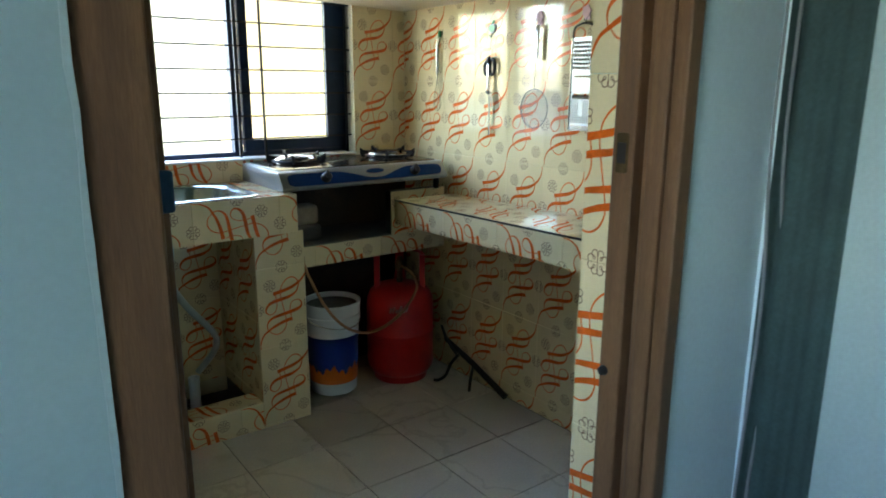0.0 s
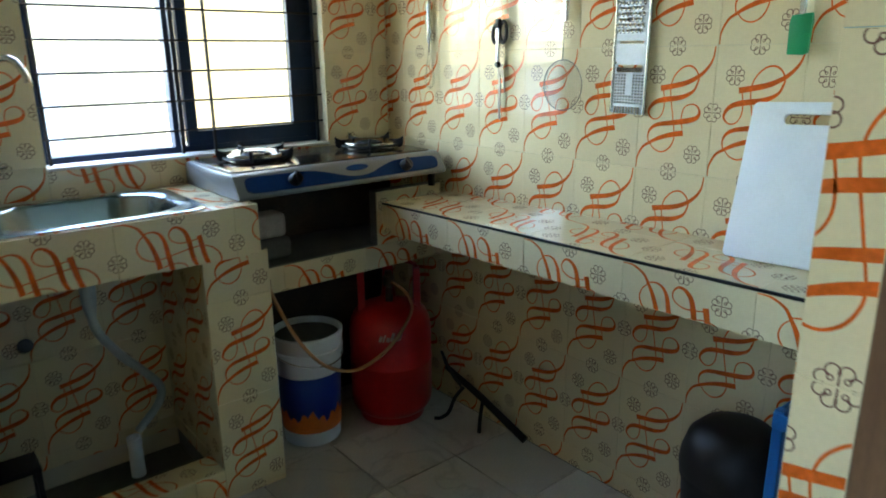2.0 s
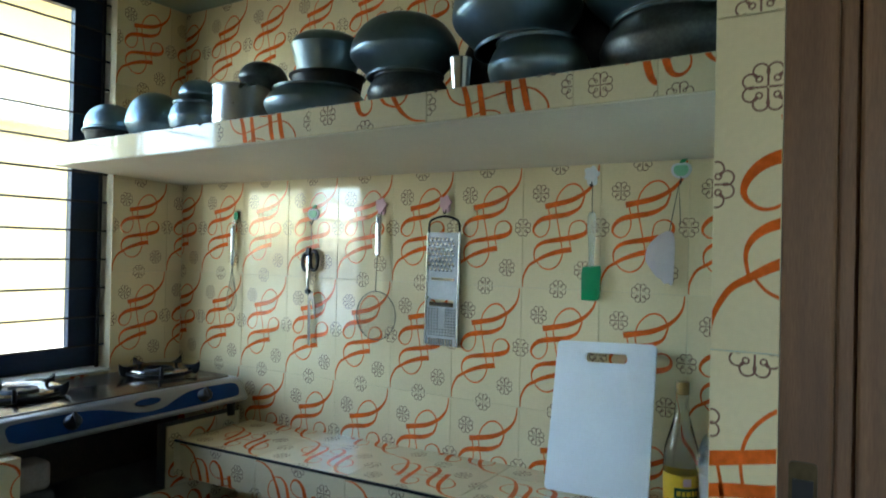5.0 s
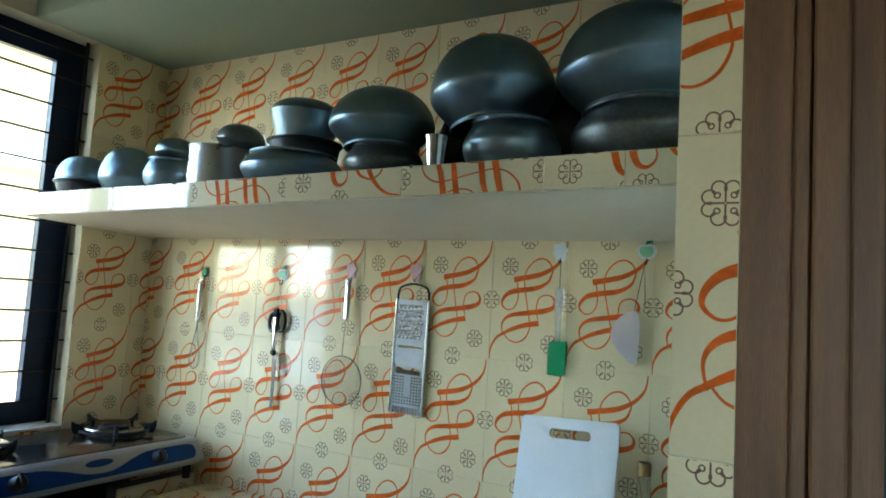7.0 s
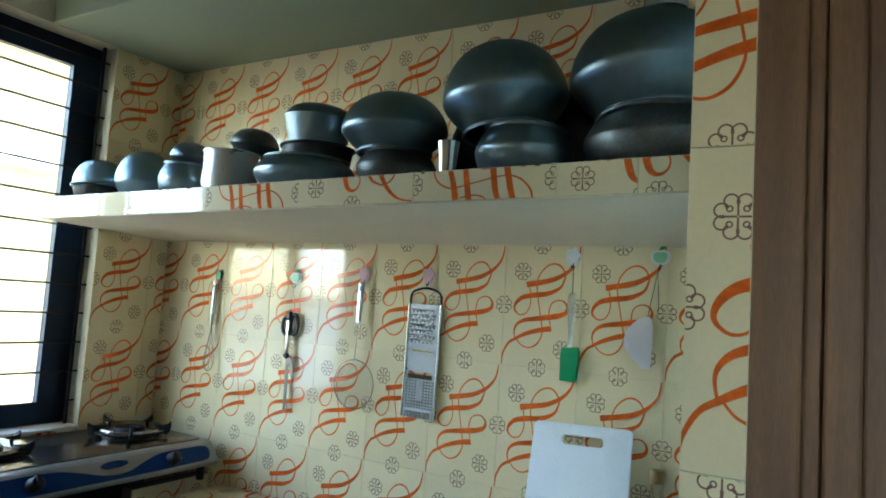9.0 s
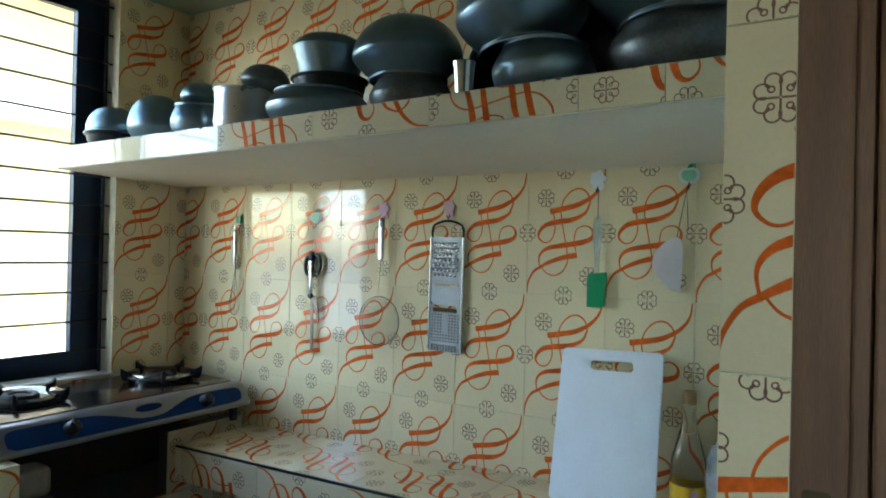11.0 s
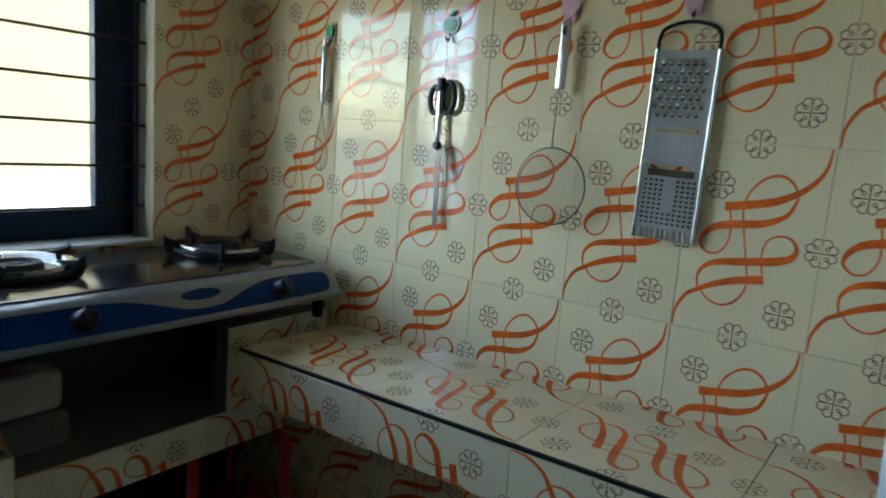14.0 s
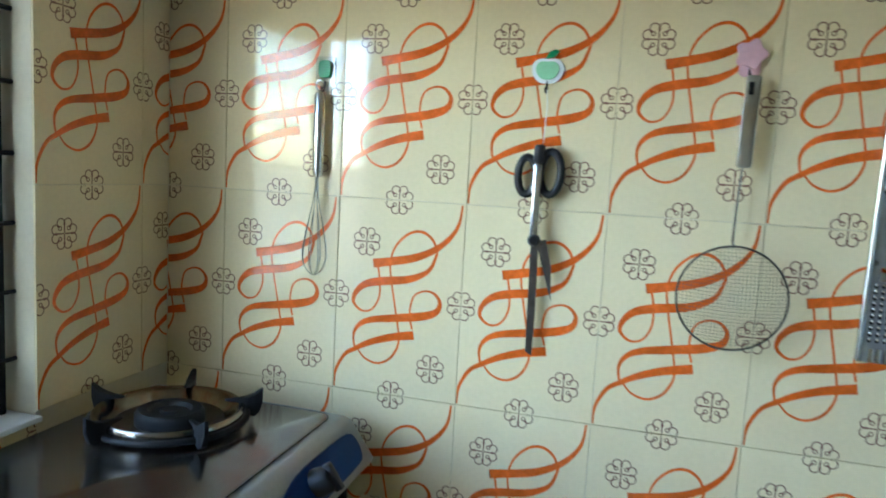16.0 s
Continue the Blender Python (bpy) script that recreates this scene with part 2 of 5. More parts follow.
BOARDPLASTIC = material("cutting_board_plastic", (0.80, 0.82, 0.82), 0.45, vary=0.03, scale=10, bump=0.08, bump_scale=200)
RED = material("red_cylinder_paint", (0.50, 0.017, 0.012), 0.38, vary=0.15, scale=8, stain=(0.14, 0.02, 0.015), stain_amount=0.5, stain_scale=6)
BLUE = material("blue_print", (0.012, 0.045, 0.24), 0.35, vary=0.1)
ORANGE = material("orange_label", (0.80, 0.20, 0.02), 0.4, vary=0.1)
STOVEBLUE = material("stove_blue", (0.003, 0.032, 0.125), 0.42, spec=0.12, vary=0.12, scale=12)
STOVEGREY = material("stove_silver_paint", (0.23, 0.23, 0.215), 0.30, metal=0.2, vary=0.08, scale=8, stain=(0.3, 0.26, 0.2), stain_amount=0.35, stain_scale=7)
STOVETOP = material("stove_top_steel", (0.15, 0.14, 0.13), 0.18, metal=0.9, vary=0.12, scale=7, stain=(0.16, 0.11, 0.07), stain_amount=0.5, stain_scale=6)
BLACK = material("black_plastic", (0.012, 0.011, 0.011), 0.4, vary=0.2)
BROWNBLACK = material("dark_brown_plastic", (0.015, 0.010, 0.007), 0.50, spec=0.3, vary=0.2, scale=6)
RACKBLUE = material("blue_plastic", (0.010, 0.105, 0.28), 0.38, vary=0.1)
CYAN = material("cyan_plastic", (0.02, 0.25, 0.60), 0.35, vary=0.06)
YELLOW = material("yellow_plastic", (0.75, 0.44, 0.02), 0.38, vary=0.08)
GREEN = material("green_silicone", (0.01, 0.26, 0.09), 0.40, vary=0.08)
DARKGREEN = material("dark_green_ink", (0.012, 0.05, 0.02), 0.4, vary=0.1)
MINT = material("mint_plastic", (0.30, 0.62, 0.36), 0.35, vary=0.06)
PINK = material("pink_plastic", (0.70, 0.42, 0.46), 0.4, vary=0.08)
CLEAR = material("clear_plastic", (0.90, 0.92, 0.90), 0.06, transmission=1.0, ior=1.42, vary=0.01)
CLOUDY = material("cloudy_plastic", (0.82, 0.86, 0.84), 0.25, transmission=0.75, ior=1.3, vary=0.03)
FROSTED = material("frosted_glass", (0.78, 0.72, 0.56), 0.12, transmission=1.0, ior=1.2, vary=0.05, scale=6, bump=0.2, bump_scale=120)
GLASS = material("window_glass", (0.96, 0.98, 0.97), 0.0, transmission=1.0, ior=1.03, vary=0.0)
OIL = material("mustard_oil", (0.75, 0.42, 0.03), 0.06, transmission=0.85, ior=1.2, vary=0.02)
FLOUR = material("white_salt", (0.75, 0.74, 0.70), 0.9, vary=0.08, scale=60, bump=0.3)
PIPE = material("grey_hose", (0.42, 0.46, 0.44), 0.5, vary=0.12, scale=10)
HOSE = material("tan_gas_hose", (0.42, 0.20, 0.08), 0.45, vary=0.12)
DARKSTEEL = material("tarnished_steel", (0.12, 0.105, 0.088), 0.3, metal=0.9, vary=0.25, scale=14)
TURQ = material("blue_plastic_wrap", (0.025, 0.085, 0.14), 0.5, vary=0.25, scale=30)
CAPBROWN = material("amber_cap_plastic", (0.26, 0.15, 0.04), 0.35, vary=0.12)
BRASS = material("old_brass", (0.085, 0.06, 0.028), 0.45, metal=0.8, vary=0.25, scale=30)
SHADESHEET = material("dark_green_shade", (0.045, 0.078, 0.072), 0.9, vary=0.2, scale=12, bump=0.3, bump_scale=300)
ALMIRAH = material("grey_green_steel_paint", (0.42, 0.53, 0.50), 0.5, vary=0.08, scale=3)
BAYCEMENT = material("dark_bay_cement", (0.085, 0.082, 0.062), 0.55, vary=0.35, scale=8, bump=0.4, bump_scale=40)
FADED = material("faded_lettering", (0.42, 0.26, 0.22), 0.6, vary=0.3, scale=60)
WIRE = material("grey_cable", (0.22, 0.23, 0.23), 0.5, vary=0.1)
VEG = material("vegetable_skin", (0.13, 0.10, 0.03), 0.5, vary=0.3, scale=14, per_object=0.35)
LEAF = material("leaf", (0.05, 0.12, 0.05), 0.6, vary=0.3, scale=4, per_island=0.4)
BARK = material("bark", (0.12, 0.09, 0.06), 0.9, vary=0.3, scale=10)
FACADE = material("cream_facade", (0.37, 0.30, 0.17), 0.85, vary=0.06, scale=1.5, bump=0.2)
WHITEWASH = material("whitewash", (0.80, 0.80, 0.78), 0.85, vary=0.06, scale=1.0, bump=0.2)
YARDWALL = material("pale_whitewash", (0.52, 0.56, 0.60), 0.85, vary=0.12, scale=1.0, bump=0.2)
# earth darkened so sunlit ground throws less light up at the loft
EARTH = material("dry_earth", (0.09, 0.08, 0.06), 0.95, vary=0.2, scale=0.6, bump=0.4, bump_scale=6)
# dark colour for unseen hall walls, to keep bounced light out of the kitchen
UNSEENDARK = material("unseen_dark_paint", (0.13, 0.16, 0.16), 0.7, vary=0.08, scale=2, bump=0.2)
CEMENT = material("dark_cement_floor", (0.12, 0.12, 0.115), 0.6, vary=0.15, scale=3, bump=0.2)
BRICKS = material("whitewashed_brick", (0.36, 0.30, 0.23), 0.9, vary=0.2, scale=14, bump=0.5, bump_scale=40)

# ---- the printed tile ----
TW, TH = 0.203, 0.305


def ribbon(bm, pts, widths, z, mat, steps=5):
    line = spline([(x / 1000, y / 1000, w / 1000) for (x, y), w in zip(pts, widths)], steps)
    rows = []
    for i, p in enumerate(line):
        a, b = line[max(0, i - 1)], line[min(len(line) - 1, i + 1)]
        d = Vector((b.x - a.x, b.y - a.y)).normalized()
        n = Vector((-d.y, d.x)) * max(p.z, 0.0012) / 2
        rows.append((bm.verts.new((p.x + n.x, p.y + n.y, z)), bm.verts.new((p.x - n.x, p.y - n.y, z))))
    for (a, b), (c, d) in zip(rows, rows[1:]):
        f = bm.faces.new((b, d, c, a))
        f.material_index = mat


def print_template():
    bm = bmesh.new()
    ribbon(bm, [(2, 2), (4, 28), (18, 55), (37, 68), (62, 81), (95, 92), (131, 99)], [3, 4.5, 6, 7.5, 10, 12, 14], 0.00030, 1)
    ribbon(bm, [(39, 68), (52, 54), (73, 48), (93, 57), (105, 76), (107, 96), (99, 139), (91, 180), (88, 209), (96, 235), (116, 255), (137, 259), (154, 248), (162, 229)],
           [2.5, 3, 3.5, 4, 3.5, 3, 3, 3, 3, 3.5, 4, 4.5, 4, 3.5], 0.00015, 1)
    ribbon(bm, [(36, 63), (32, 88), (40, 105), (60, 116), (102, 123), (143, 130), (165, 139), (170, 154), (160, 167), (144, 169), (128, 159), (123, 133), (128, 108)],
           [3, 4, 7, 10, 12.5, 13, 10, 6, 4, 3, 3, 3, 3], 0.00020, 1)
    ribbon(bm, [(162, 229), (153, 205), (138, 193), (114, 184), (73, 178), (48, 171), (33, 157), (30, 141), (44, 129), (61, 133), (72, 153), (72, 179), (68, 202)],
           [4, 6, 9, 12, 13, 11, 8, 5, 3.5, 3, 3, 3, 3], 0.00025, 1)
    ribbon(bm, [(60, 205), (87, 210), (120, 217), (144, 226), (167, 240), (185, 259), (194, 278), (197, 303)], [14, 13, 12.5, 11, 9, 6.5, 4.5, 3], 0.00035, 1)

    def bloom(cx, cy, r=23):
        for q in range(4):
            for s in (0, 1):
                a = q * 90 + 22.5 + 45 * s
                ca, sa = math.cos(radians(a)), math.sin(radians(a))
                lobe = []
                for k in range(9):
                    b = radians(-130 + 260 * k / 8)
                    x, y = 0.66 * r + 0.31 * r * math.cos(b), 0.29 * r * math.sin(b)
                    lobe.append((cx + x * ca - y * sa, cy + x * sa + y * ca))
                ribbon(bm, lobe, [1.8] * 9, 0.0001, 2, 2)
            d = radians(q * 90 + 45)
            ex, ey = cx + 0.46 * r * math.cos(d), cy + 0.46 * r * math.sin(d)
            ribbon(bm, [(ex + 0.12 * r * math.cos(d + k * 1.0472), ey + 0.12 * r * math.sin(d + k * 1.0472)) for k in range(7)], [1.6] * 7, 0.00013, 2, 2)
            a = radians(q * 90)
            ribbon(bm, [(cx + 0.8 * math.cos(a), cy + 0.8 * math.sin(a)), (cx + 0.62 * r * math.cos(a), cy + 0.62 * r * math.sin(a))], [1.9, 1.9], 0.00016, 2, 1)
    for c in ((48, 238), (0, 152), (203, 152), (160, 49), (98, 0), (98, 305)):
        bloom(*c)
    return bm


def clipped(bm, x0, x1, y0, y1):
    for co, no in (((x0, 0, 0), (-1, 0, 0)), ((x1, 0, 0), (1, 0, 0)), ((0, y0, 0), (0, -1, 0)), ((0, y1, 0), (0, 1, 0))):
        bmesh.ops.bisect_plane(bm, geom=bm.verts[:] + bm.edges[:] + bm.faces[:], plane_co=co, plane_no=no, clear_outer=True)
    return bm


PRINTS = {}
TEMPLATE = mesh_of("print", clipped(print_template(), 0.001, TW - 0.001, 0.001, TH - 0.001), [GLAZE, PRINT, BLOOM])
TILES = {}


def slab_piece(bm, x0, x1, y0, y1, thick=0.006, edge=0.0009):
    """A tile body with eased edges, its face at z = 0."""
    rings = []
    for inset, z in ((0, -thick), (0, -edge), (edge, 0)):
        rings.append([bm.verts.new(p) for p in ((x0 + inset, y0 + inset, z), (x1 - inset, y0 + inset, z), (x1 - inset, y1 - inset, z), (x0 + inset, y1 - inset, z))])
    for a, b in zip(rings, rings[1:]):
        for k in range(4):
            bm.faces.new((a[k], a[(k + 1) % 4], b[(k + 1) % 4], b[k]))
    bm.faces.new(rings[2])
    bm.faces.new(rings[0][::-1])


def tile_mesh(x0, x1, y0, y1, rot):
    """The mesh of a tile cut to a part of the full tile; rot: laid on its side."""
    key = (round(x0, 3), round(x1, 3), round(y0, 3), round(y1, 3), rot)
    if key not in TILES:
        bm = bmesh.new()
        bm.from_mesh(TEMPLATE)
        if rot:
            moved(bm, Matrix(((0, 1, 0, 0), (-1, 0, 0, TW), (0, 0, 1, 0), (0, 0, 0, 1))))
        clipped(bm, x0 + 0.0012, x1 - 0.0012, y0 + 0.0012, y1 - 0.0012)
        slab_piece(bm, x0 + 0.0004, x1 - 0.0004, y0 + 0.0004, y1 - 0.0004, 0.006, 0.0006)
        TILES[key] = mesh_of("tile", bm, [GLAZE, PRINT, BLOOM])
    return TILES[key]


def tile_field(parent, m, u0, u1, v0, v1, au=0.0, av=0.0, rot=False):
    """Tiles over a rectangle of the plane m (right, up, out); a joint passes through (au, av)."""
    cw, ch = (TH, TW) if rot else (TW, TH)
    i = math.floor((u0 - au) / cw + 1e-6)
    while au + i * cw < u1 - 1e-4:
        j = math.floor((v0 - av) / ch + 1e-6)
        while av + j * ch < v1 - 1e-4:
            cu, cv = au + i * cw, av + j * ch
            x0, x1 = max(u0, cu) - cu, min(u1, cu + cw) - cu
            y0, y1 = max(v0, cv) - cv, min(v1, cv + ch) - cv
            if x1 - x0 > 0.006 and y1 - y0 > 0.006:
                ob = new("tile", tile_mesh(x0, x1, y0, y1, rot))
                ob.parent = parent
                ob.matrix_basis = m @ pose(cu, cv, 0, random.uniform(-0.12, 0.12), random.uniform(-0.12, 0.12), 0)
            j += 1
        i += 1


# ---- structure ----
K = dict(kind="structure")
H = 2.75
# cement shows as dark joints; the unseen hall part is dark to cut bounce
floor = tagged(part("floor", box(-1.72, 1.93, -2.12, 2.84, -0.12, -0.004), CEMENT), "pale veined marble tile floor with dark joints", "floor", **K)
ceiling = tagged(part("ceiling", box(-1.72, 1.93, -2.12, 2.84, H, H + 0.12), CEIL), "white painted concrete ceiling, darkened for weak upward light", "ceiling", **K)
wall_east = tagged(part("wall_east", box(1.784, 1.93, 0.768, 2.84, 0, H), PLASTER), "kitchen wall clad in cream tiles with orange scroll print", "wall", **K)
wall_north = tagged(part("wall_north", boxes([(-0.05, 0.605, 2.713, 2.84, 0, H), (1.515, 1.784, 2.713, 2.84, 0, H), (0.605, 1.515, 2.713, 2.84, 0, 0.972), (0.605, 1.515, 2.713, 2.84, 2.2, H)]), PLASTER),
                    "kitchen wall with the barred window, cream printed tiles", "wall", **K)
wall_west = tagged(part("wall_west", box(-0.05, 0.10, 0.768, 2.713, 0, H), PLASTER), "plain cream plastered kitchen wall", "wall", **K)
wall_south = tagged(part("wall_south", boxes([(-1.60, 0.092, 0.603, 0.768, 0, H), (0.863, 0.900, 0.709, 0.768, 0, H), (0.092, 0.900, 0.603, 0.768, 2.108, H)]), AQUADIM),
                    "aqua distempered wall with the kitchen doorway, darkened as the dimmer side", "wall", **K)
wall_south_2 = tagged(part("wall_south_2", box(0.900, 1.93, 0.603, 0.768, 0, H), WHITELIT), "white distempered wall beside the kitchen doorway, lightened as the brighter side", "wall", **K)
wall_hall_east = tagged(part("wall_hall_east", box(1.135, 1.93, -2.0, 0.603, 0, H), WHITELIT), "white distempered hall wall", "wall", **K)
# out of view: dark walls soak up bounce, the west opening lets daylight in
wall_hall_south = tagged(part("wall_hall_south", box(-1.60, 1.93, -2.12, -2.0, 0, H), UNSEENDARK), "unseen hall wall, darkened to cut bounced light", "wall", **K)
wall_hall_west = tagged(part("wall_hall_west", boxes([(-1.72, -1.60, -2.0, -0.42, 0, H), (-1.72, -1.60, 0.22, 0.768, 0, H), (-1.72, -1.60, -0.42, 0.22, 0, 1.0), (-1.72, -1.60, -0.42, 0.22, 1.95, H)]), UNSEENDARK),
                        "unseen hall wall, darkened, with an opening added to light the hall", "wall", **K)

# joints of the tiled walls: rows at 0.98 and 1.285, a column at 1.79
tile_field(wall_east, east(1.79, 0.98), 1.79 - 2.71, 1.79 - 0.775, -0.98, 1.22)
tile_field(wall_north, north(1.515, 0.98), 0.0, 0.266, -0.005, 1.22)
tile_field(wall_north, north(0.605, 0.98), -0.505, 0.0, -0.09, 1.22)
tile_field(wall_north, north(0.605, 0.98), 0.0, 0.91, -0.094, -0.008, 0.0, -0.13, True)
tile_field(wall_south, east(0.768, 0.98, 0.86), 0.0, 0.058, 0.305, 0.61, -0.003, 0.0)
tile_field(wall_south, east(0.768, 0.98, 0.86), 0.0, 0.058, -0.98, 0.305, -0.060, 0.0)
tile_field(wall_south, east(0.768, 0.98, 0.86), 0.0, 0.058, 0.61, 1.08, -0.060, 0.0)

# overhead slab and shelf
loft_slab = tagged(part("loft_slab", box(1.30, 1.784, 0.768, 2.713, 2.20, 2.275, 0.004), CEIL), "white plastered concrete loft slab above the shelf, darkened for weak light", "slab", **K)


def shelf():
    bm = bmesh.new()
    ends = []
    for y, zf in ((0.768, 1.633), (2.712, 1.605)):
        top = zf + 0.062
        ends.append([bm.verts.new(p) for p in ((1.330, y, zf), (1.783, y, 1.590), (1.783, y, top), (1.330, y, top))])
    a, b = ends
    for k in range(4):
        bm.faces.new((a[k], a[(k + 1) % 4], b[(k + 1) % 4], b[k]))
    bm.faces.new(a[::-1])
    bm.faces.new(b)
    bmesh.ops.recalc_face_normals(bm, faces=bm.faces[:])
    ob = tagged(part("wall_shelf", bm, SHELFPAINT), "concrete wall shelf with tiled front edge, full of pots", "shelf")
    tilt = math.degrees(math.atan2(0.028, 1.944))
    edge = east(2.712, 1.605, 1.326) @ pose(0, 0, 0, 0, 0, tilt)
    # two plain tiles at the window end, then printed pieces cut at different heights
    for u0, u1 in ((0.0, 0.104), (0.104, 0.409), (0.409, 0.714)):
        bm = bmesh.new()
        slab_piece(bm, 0.0004, u1 - u0 - 0.0004, 0.0, 0.062, 0.006, 0.0008)
        plain = part("tile", bm, GLAZE, ob)
        plain.matrix_basis = edge @ pose(u0, 0.002, 0, random.uniform(-0.3, 0.3), random.uniform(-0.2, 0.2), 0)
    for u0, u1, origin, cut in ((0.714, 1.019, 0.714, -0.07), (1.019, 1.324, 1.019, 0.0), (1.324, 1.629, 1.324, -0.068), (1.629, 1.775, 1.629, -0.010), (1.775, 1.944, 1.658, 0.0)):
        tile_field(ob, edge, u0, u1, 0.002, 0.064, origin, cut, True)
    rnd = random.Random(3)
    bm = bmesh.new()
    for k in range(150):
        y = rnd.uniform(0.80, 2.68)
        z = 1.605 + 0.062 + (2.712 - y) * 0.0144
        m = pose(1.333 + rnd.uniform(0, 0.010), y, z + 0.001, 0, 0, rnd.uniform(0, 90)) @ Matrix.Diagonal((rnd.uniform(0.4, 1), rnd.uniform(0.6, 2.6), rnd.uniform(0.3, 0.8), 1))
        b = bmesh.new()
        bmesh.ops.create_icosphere(b, subdivisions=1, radius=0.0075, matrix=m)
        add(bm, b)
    tagged(part("mortar_edge", bm, BRICKS, ob, "crumbling mortar along the front edge"), kind="stuff")
    return ob


shelf()

# ---- the window ----
window = tagged(new("window_1"), "navy painted window frame with iron grille, casement open", "window", **K)
W0, W1, Z0, Z1 = 0.605, 1.515, 0.972, 2.20
part("window_frame", boxes([(W0, W1, 2.79, 2.832, Z0, Z0 + 0.022), (W0, W1, 2.79, 2.832, Z1 - 0.03, Z1), (W0, W0 + 0.03, 2.79, 2.832, Z0 + 0.022, Z1 - 0.03),
                            (W1 - 0.035, W1, 2.79, 2.832, Z0 + 0.022, Z1 - 0.03), (0.995, 1.03, 2.79, 2.832, Z0 + 0.022, Z1 - 0.03)]), NAVY, window)
part("sash", boxes([(1.034, 1.478, 2.775, 2.800, Z0 + 0.024, Z0 + 0.070), (1.034, 1.478, 2.775, 2.800, Z1 - 0.085, Z1 - 0.032), (1.034, 1.068, 2.775, 2.800, Z0 + 0.07, Z1 - 0.085),
                    (1.415, 1.478, 2.775, 2.800, Z0 + 0.07, Z1 - 0.085)]), NAVY, window)
pane = part("pane", box(1.066, 1.417, 2.786, 2.789, Z0 + 0.068, Z1 - 0.083), FROSTED, window, "pale frosted glass pane")
pane.visible_shadow = False
sill = part("window_sill", box(W0, W1, 2.700, 2.79, Z0 - 0.004, Z0 + 0.004, 0.002), WHITEWASH, window)
for k in range(13):
    z = 1.05 + 0.0915 * k
    if z < 2.19:
        part("grille_bar", tube([(W0 - 0.005, 2.745, z), (W1 + 0.005, 2.745, z)], 0.0034, 6), IRON, window)
for x in (0.625, 1.005, 1.113, 1.498):
    part("grille_upright", box(x - 0.004, x + 0.004, 2.748, 2.758, Z0 + 0.004, Z1), IRON, window)

# ---- the door frame ----
door = tagged(new("door_1"), "worn dark brown wooden door frame without a leaf", "door frame", **K)
part("jamb", boxes([(0.866, 0.902, 0.622, 0.652, 0, 2.05), (0.872, 0.902, 0.596, 0.622, 0, 2.05), (0.878, 0.902, 0.652, 0.668, 0, 2.05), (0.856, 0.902, 0.668, 0.710, 0, 2.05)], 0.003), WOOD, door)
part("jamb", boxes([(0.090, 0.148, 0.596, 0.648, 0, 2.05), (0.090, 0.136, 0.648, 0.662, 0, 2.05), (0.090, 0.170, 0.662, 0.708, 0, 2.05)], 0.003), WOOD, door)
part("head", boxes([(0.090, 0.912, 0.596, 0.652, 2.05, 2.11), (0.090, 0.912, 0.654, 0.710, 2.04, 2.11)], 0.003), WOOD, door)
rnd = random.Random(8)
left = [(0.0885 - rnd.uniform(0.0, 0.0035), 0.02 + k * 0.035) for k in range(58)]
rightside = [(0.0915 + rnd.uniform(0.0, 0.002), z) for _, z in left[::-1]]
part("paint_edge", moved(plate([(x, z) for x, z in left + rightside], 0, 0.0022), M4((1, 0, 0), (0, 0, 1), (0, -1, 0), (0, 0.5958, 0))), ALMIRAH, door, "ragged blue-grey paint edge")
strike = part("strike_plate", plate(rounded(0.022, 0.062, 0.004), 0, 0.002), BRASS, door, "old brass strike plate")
strike.matrix_basis = east(0.690, 1.165, 0.8565)
hole = part("latch_hole", box(-0.008, 0.008, -0.016, 0.016, 0.0021, 0.003), BLACK, strike)
wrap = part("hinge_wrap", box(0.142, 0.174, 0.655, 0.664, 1.148, 1.188, 0.003), TURQ, door, "faded blue wrapping on the hinge")
nail = part("latch_pin", moved(lathe([(0, 0.012), (0.007, 0.010), (0.009, 0.004), (0.009, 0.0)], 12), east(0.70, 0.80, 0.858)), BLACK, door)

# ---- built-in counters ----
counter = tagged(part("side_counter", box(1.488, 1.784, 0.768, 2.342, 0.738, 0.832), STONE), "tiled concrete side counter fixed to the wall", "counter")
tile_field(counter, east(2.342, 0.738, 1.485), 0.0, 1.574, 0.0, 0.094, 0.332 - 0.305, -0.109, True)
tile_field(counter, M4((0, -1, 0), (1, 0, 0), (0, 0, 1), (1.4905, 2.342, 0.838)), 0.0, 1.574, 0.0, 0.2935, 0.027, 0.0, True)

part("edge_joint", box(1.4846, 1.4902, 0.769, 2.341, 0.8325, 0.8386), IRON, counter)
# the slab sags a little towards the stove
counter.matrix_basis = pose(0, 0.95, 0.838, -1.15, 0, 0) @ pose(0, -0.95, -0.838)
ledge = tagged(part("stove_ledge", box(1.02, 1.784, 2.404, 2.713, 0.570, 0.648), STONE), "low tiled cement ledge beneath the gas stove", "ledge")
part("end_panel", box(1.508, 1.784, 2.404, 2.45, 0.648, 0.834), STONE, ledge)
tile_field(ledge, north(1.505, 0.650, 2.400), 0.0, 0.276, 0.0, 0.184, -0.02, -0.1)
tile_field(ledge, north(1.05, 0.568, 2.400), 0.0, 0.734, 0.0, 0.082, 0.1, -0.121, True)
part("ledge_top", box(1.05, 1.506, 2.406, 2.709, 0.6482, 0.653, 0.001), STONE, ledge, "dusty cement screed")

sink_counter = thing("sink_counter", pose(0, 0, 0), "tiled masonry sink counter with an open bay beneath", "counter")
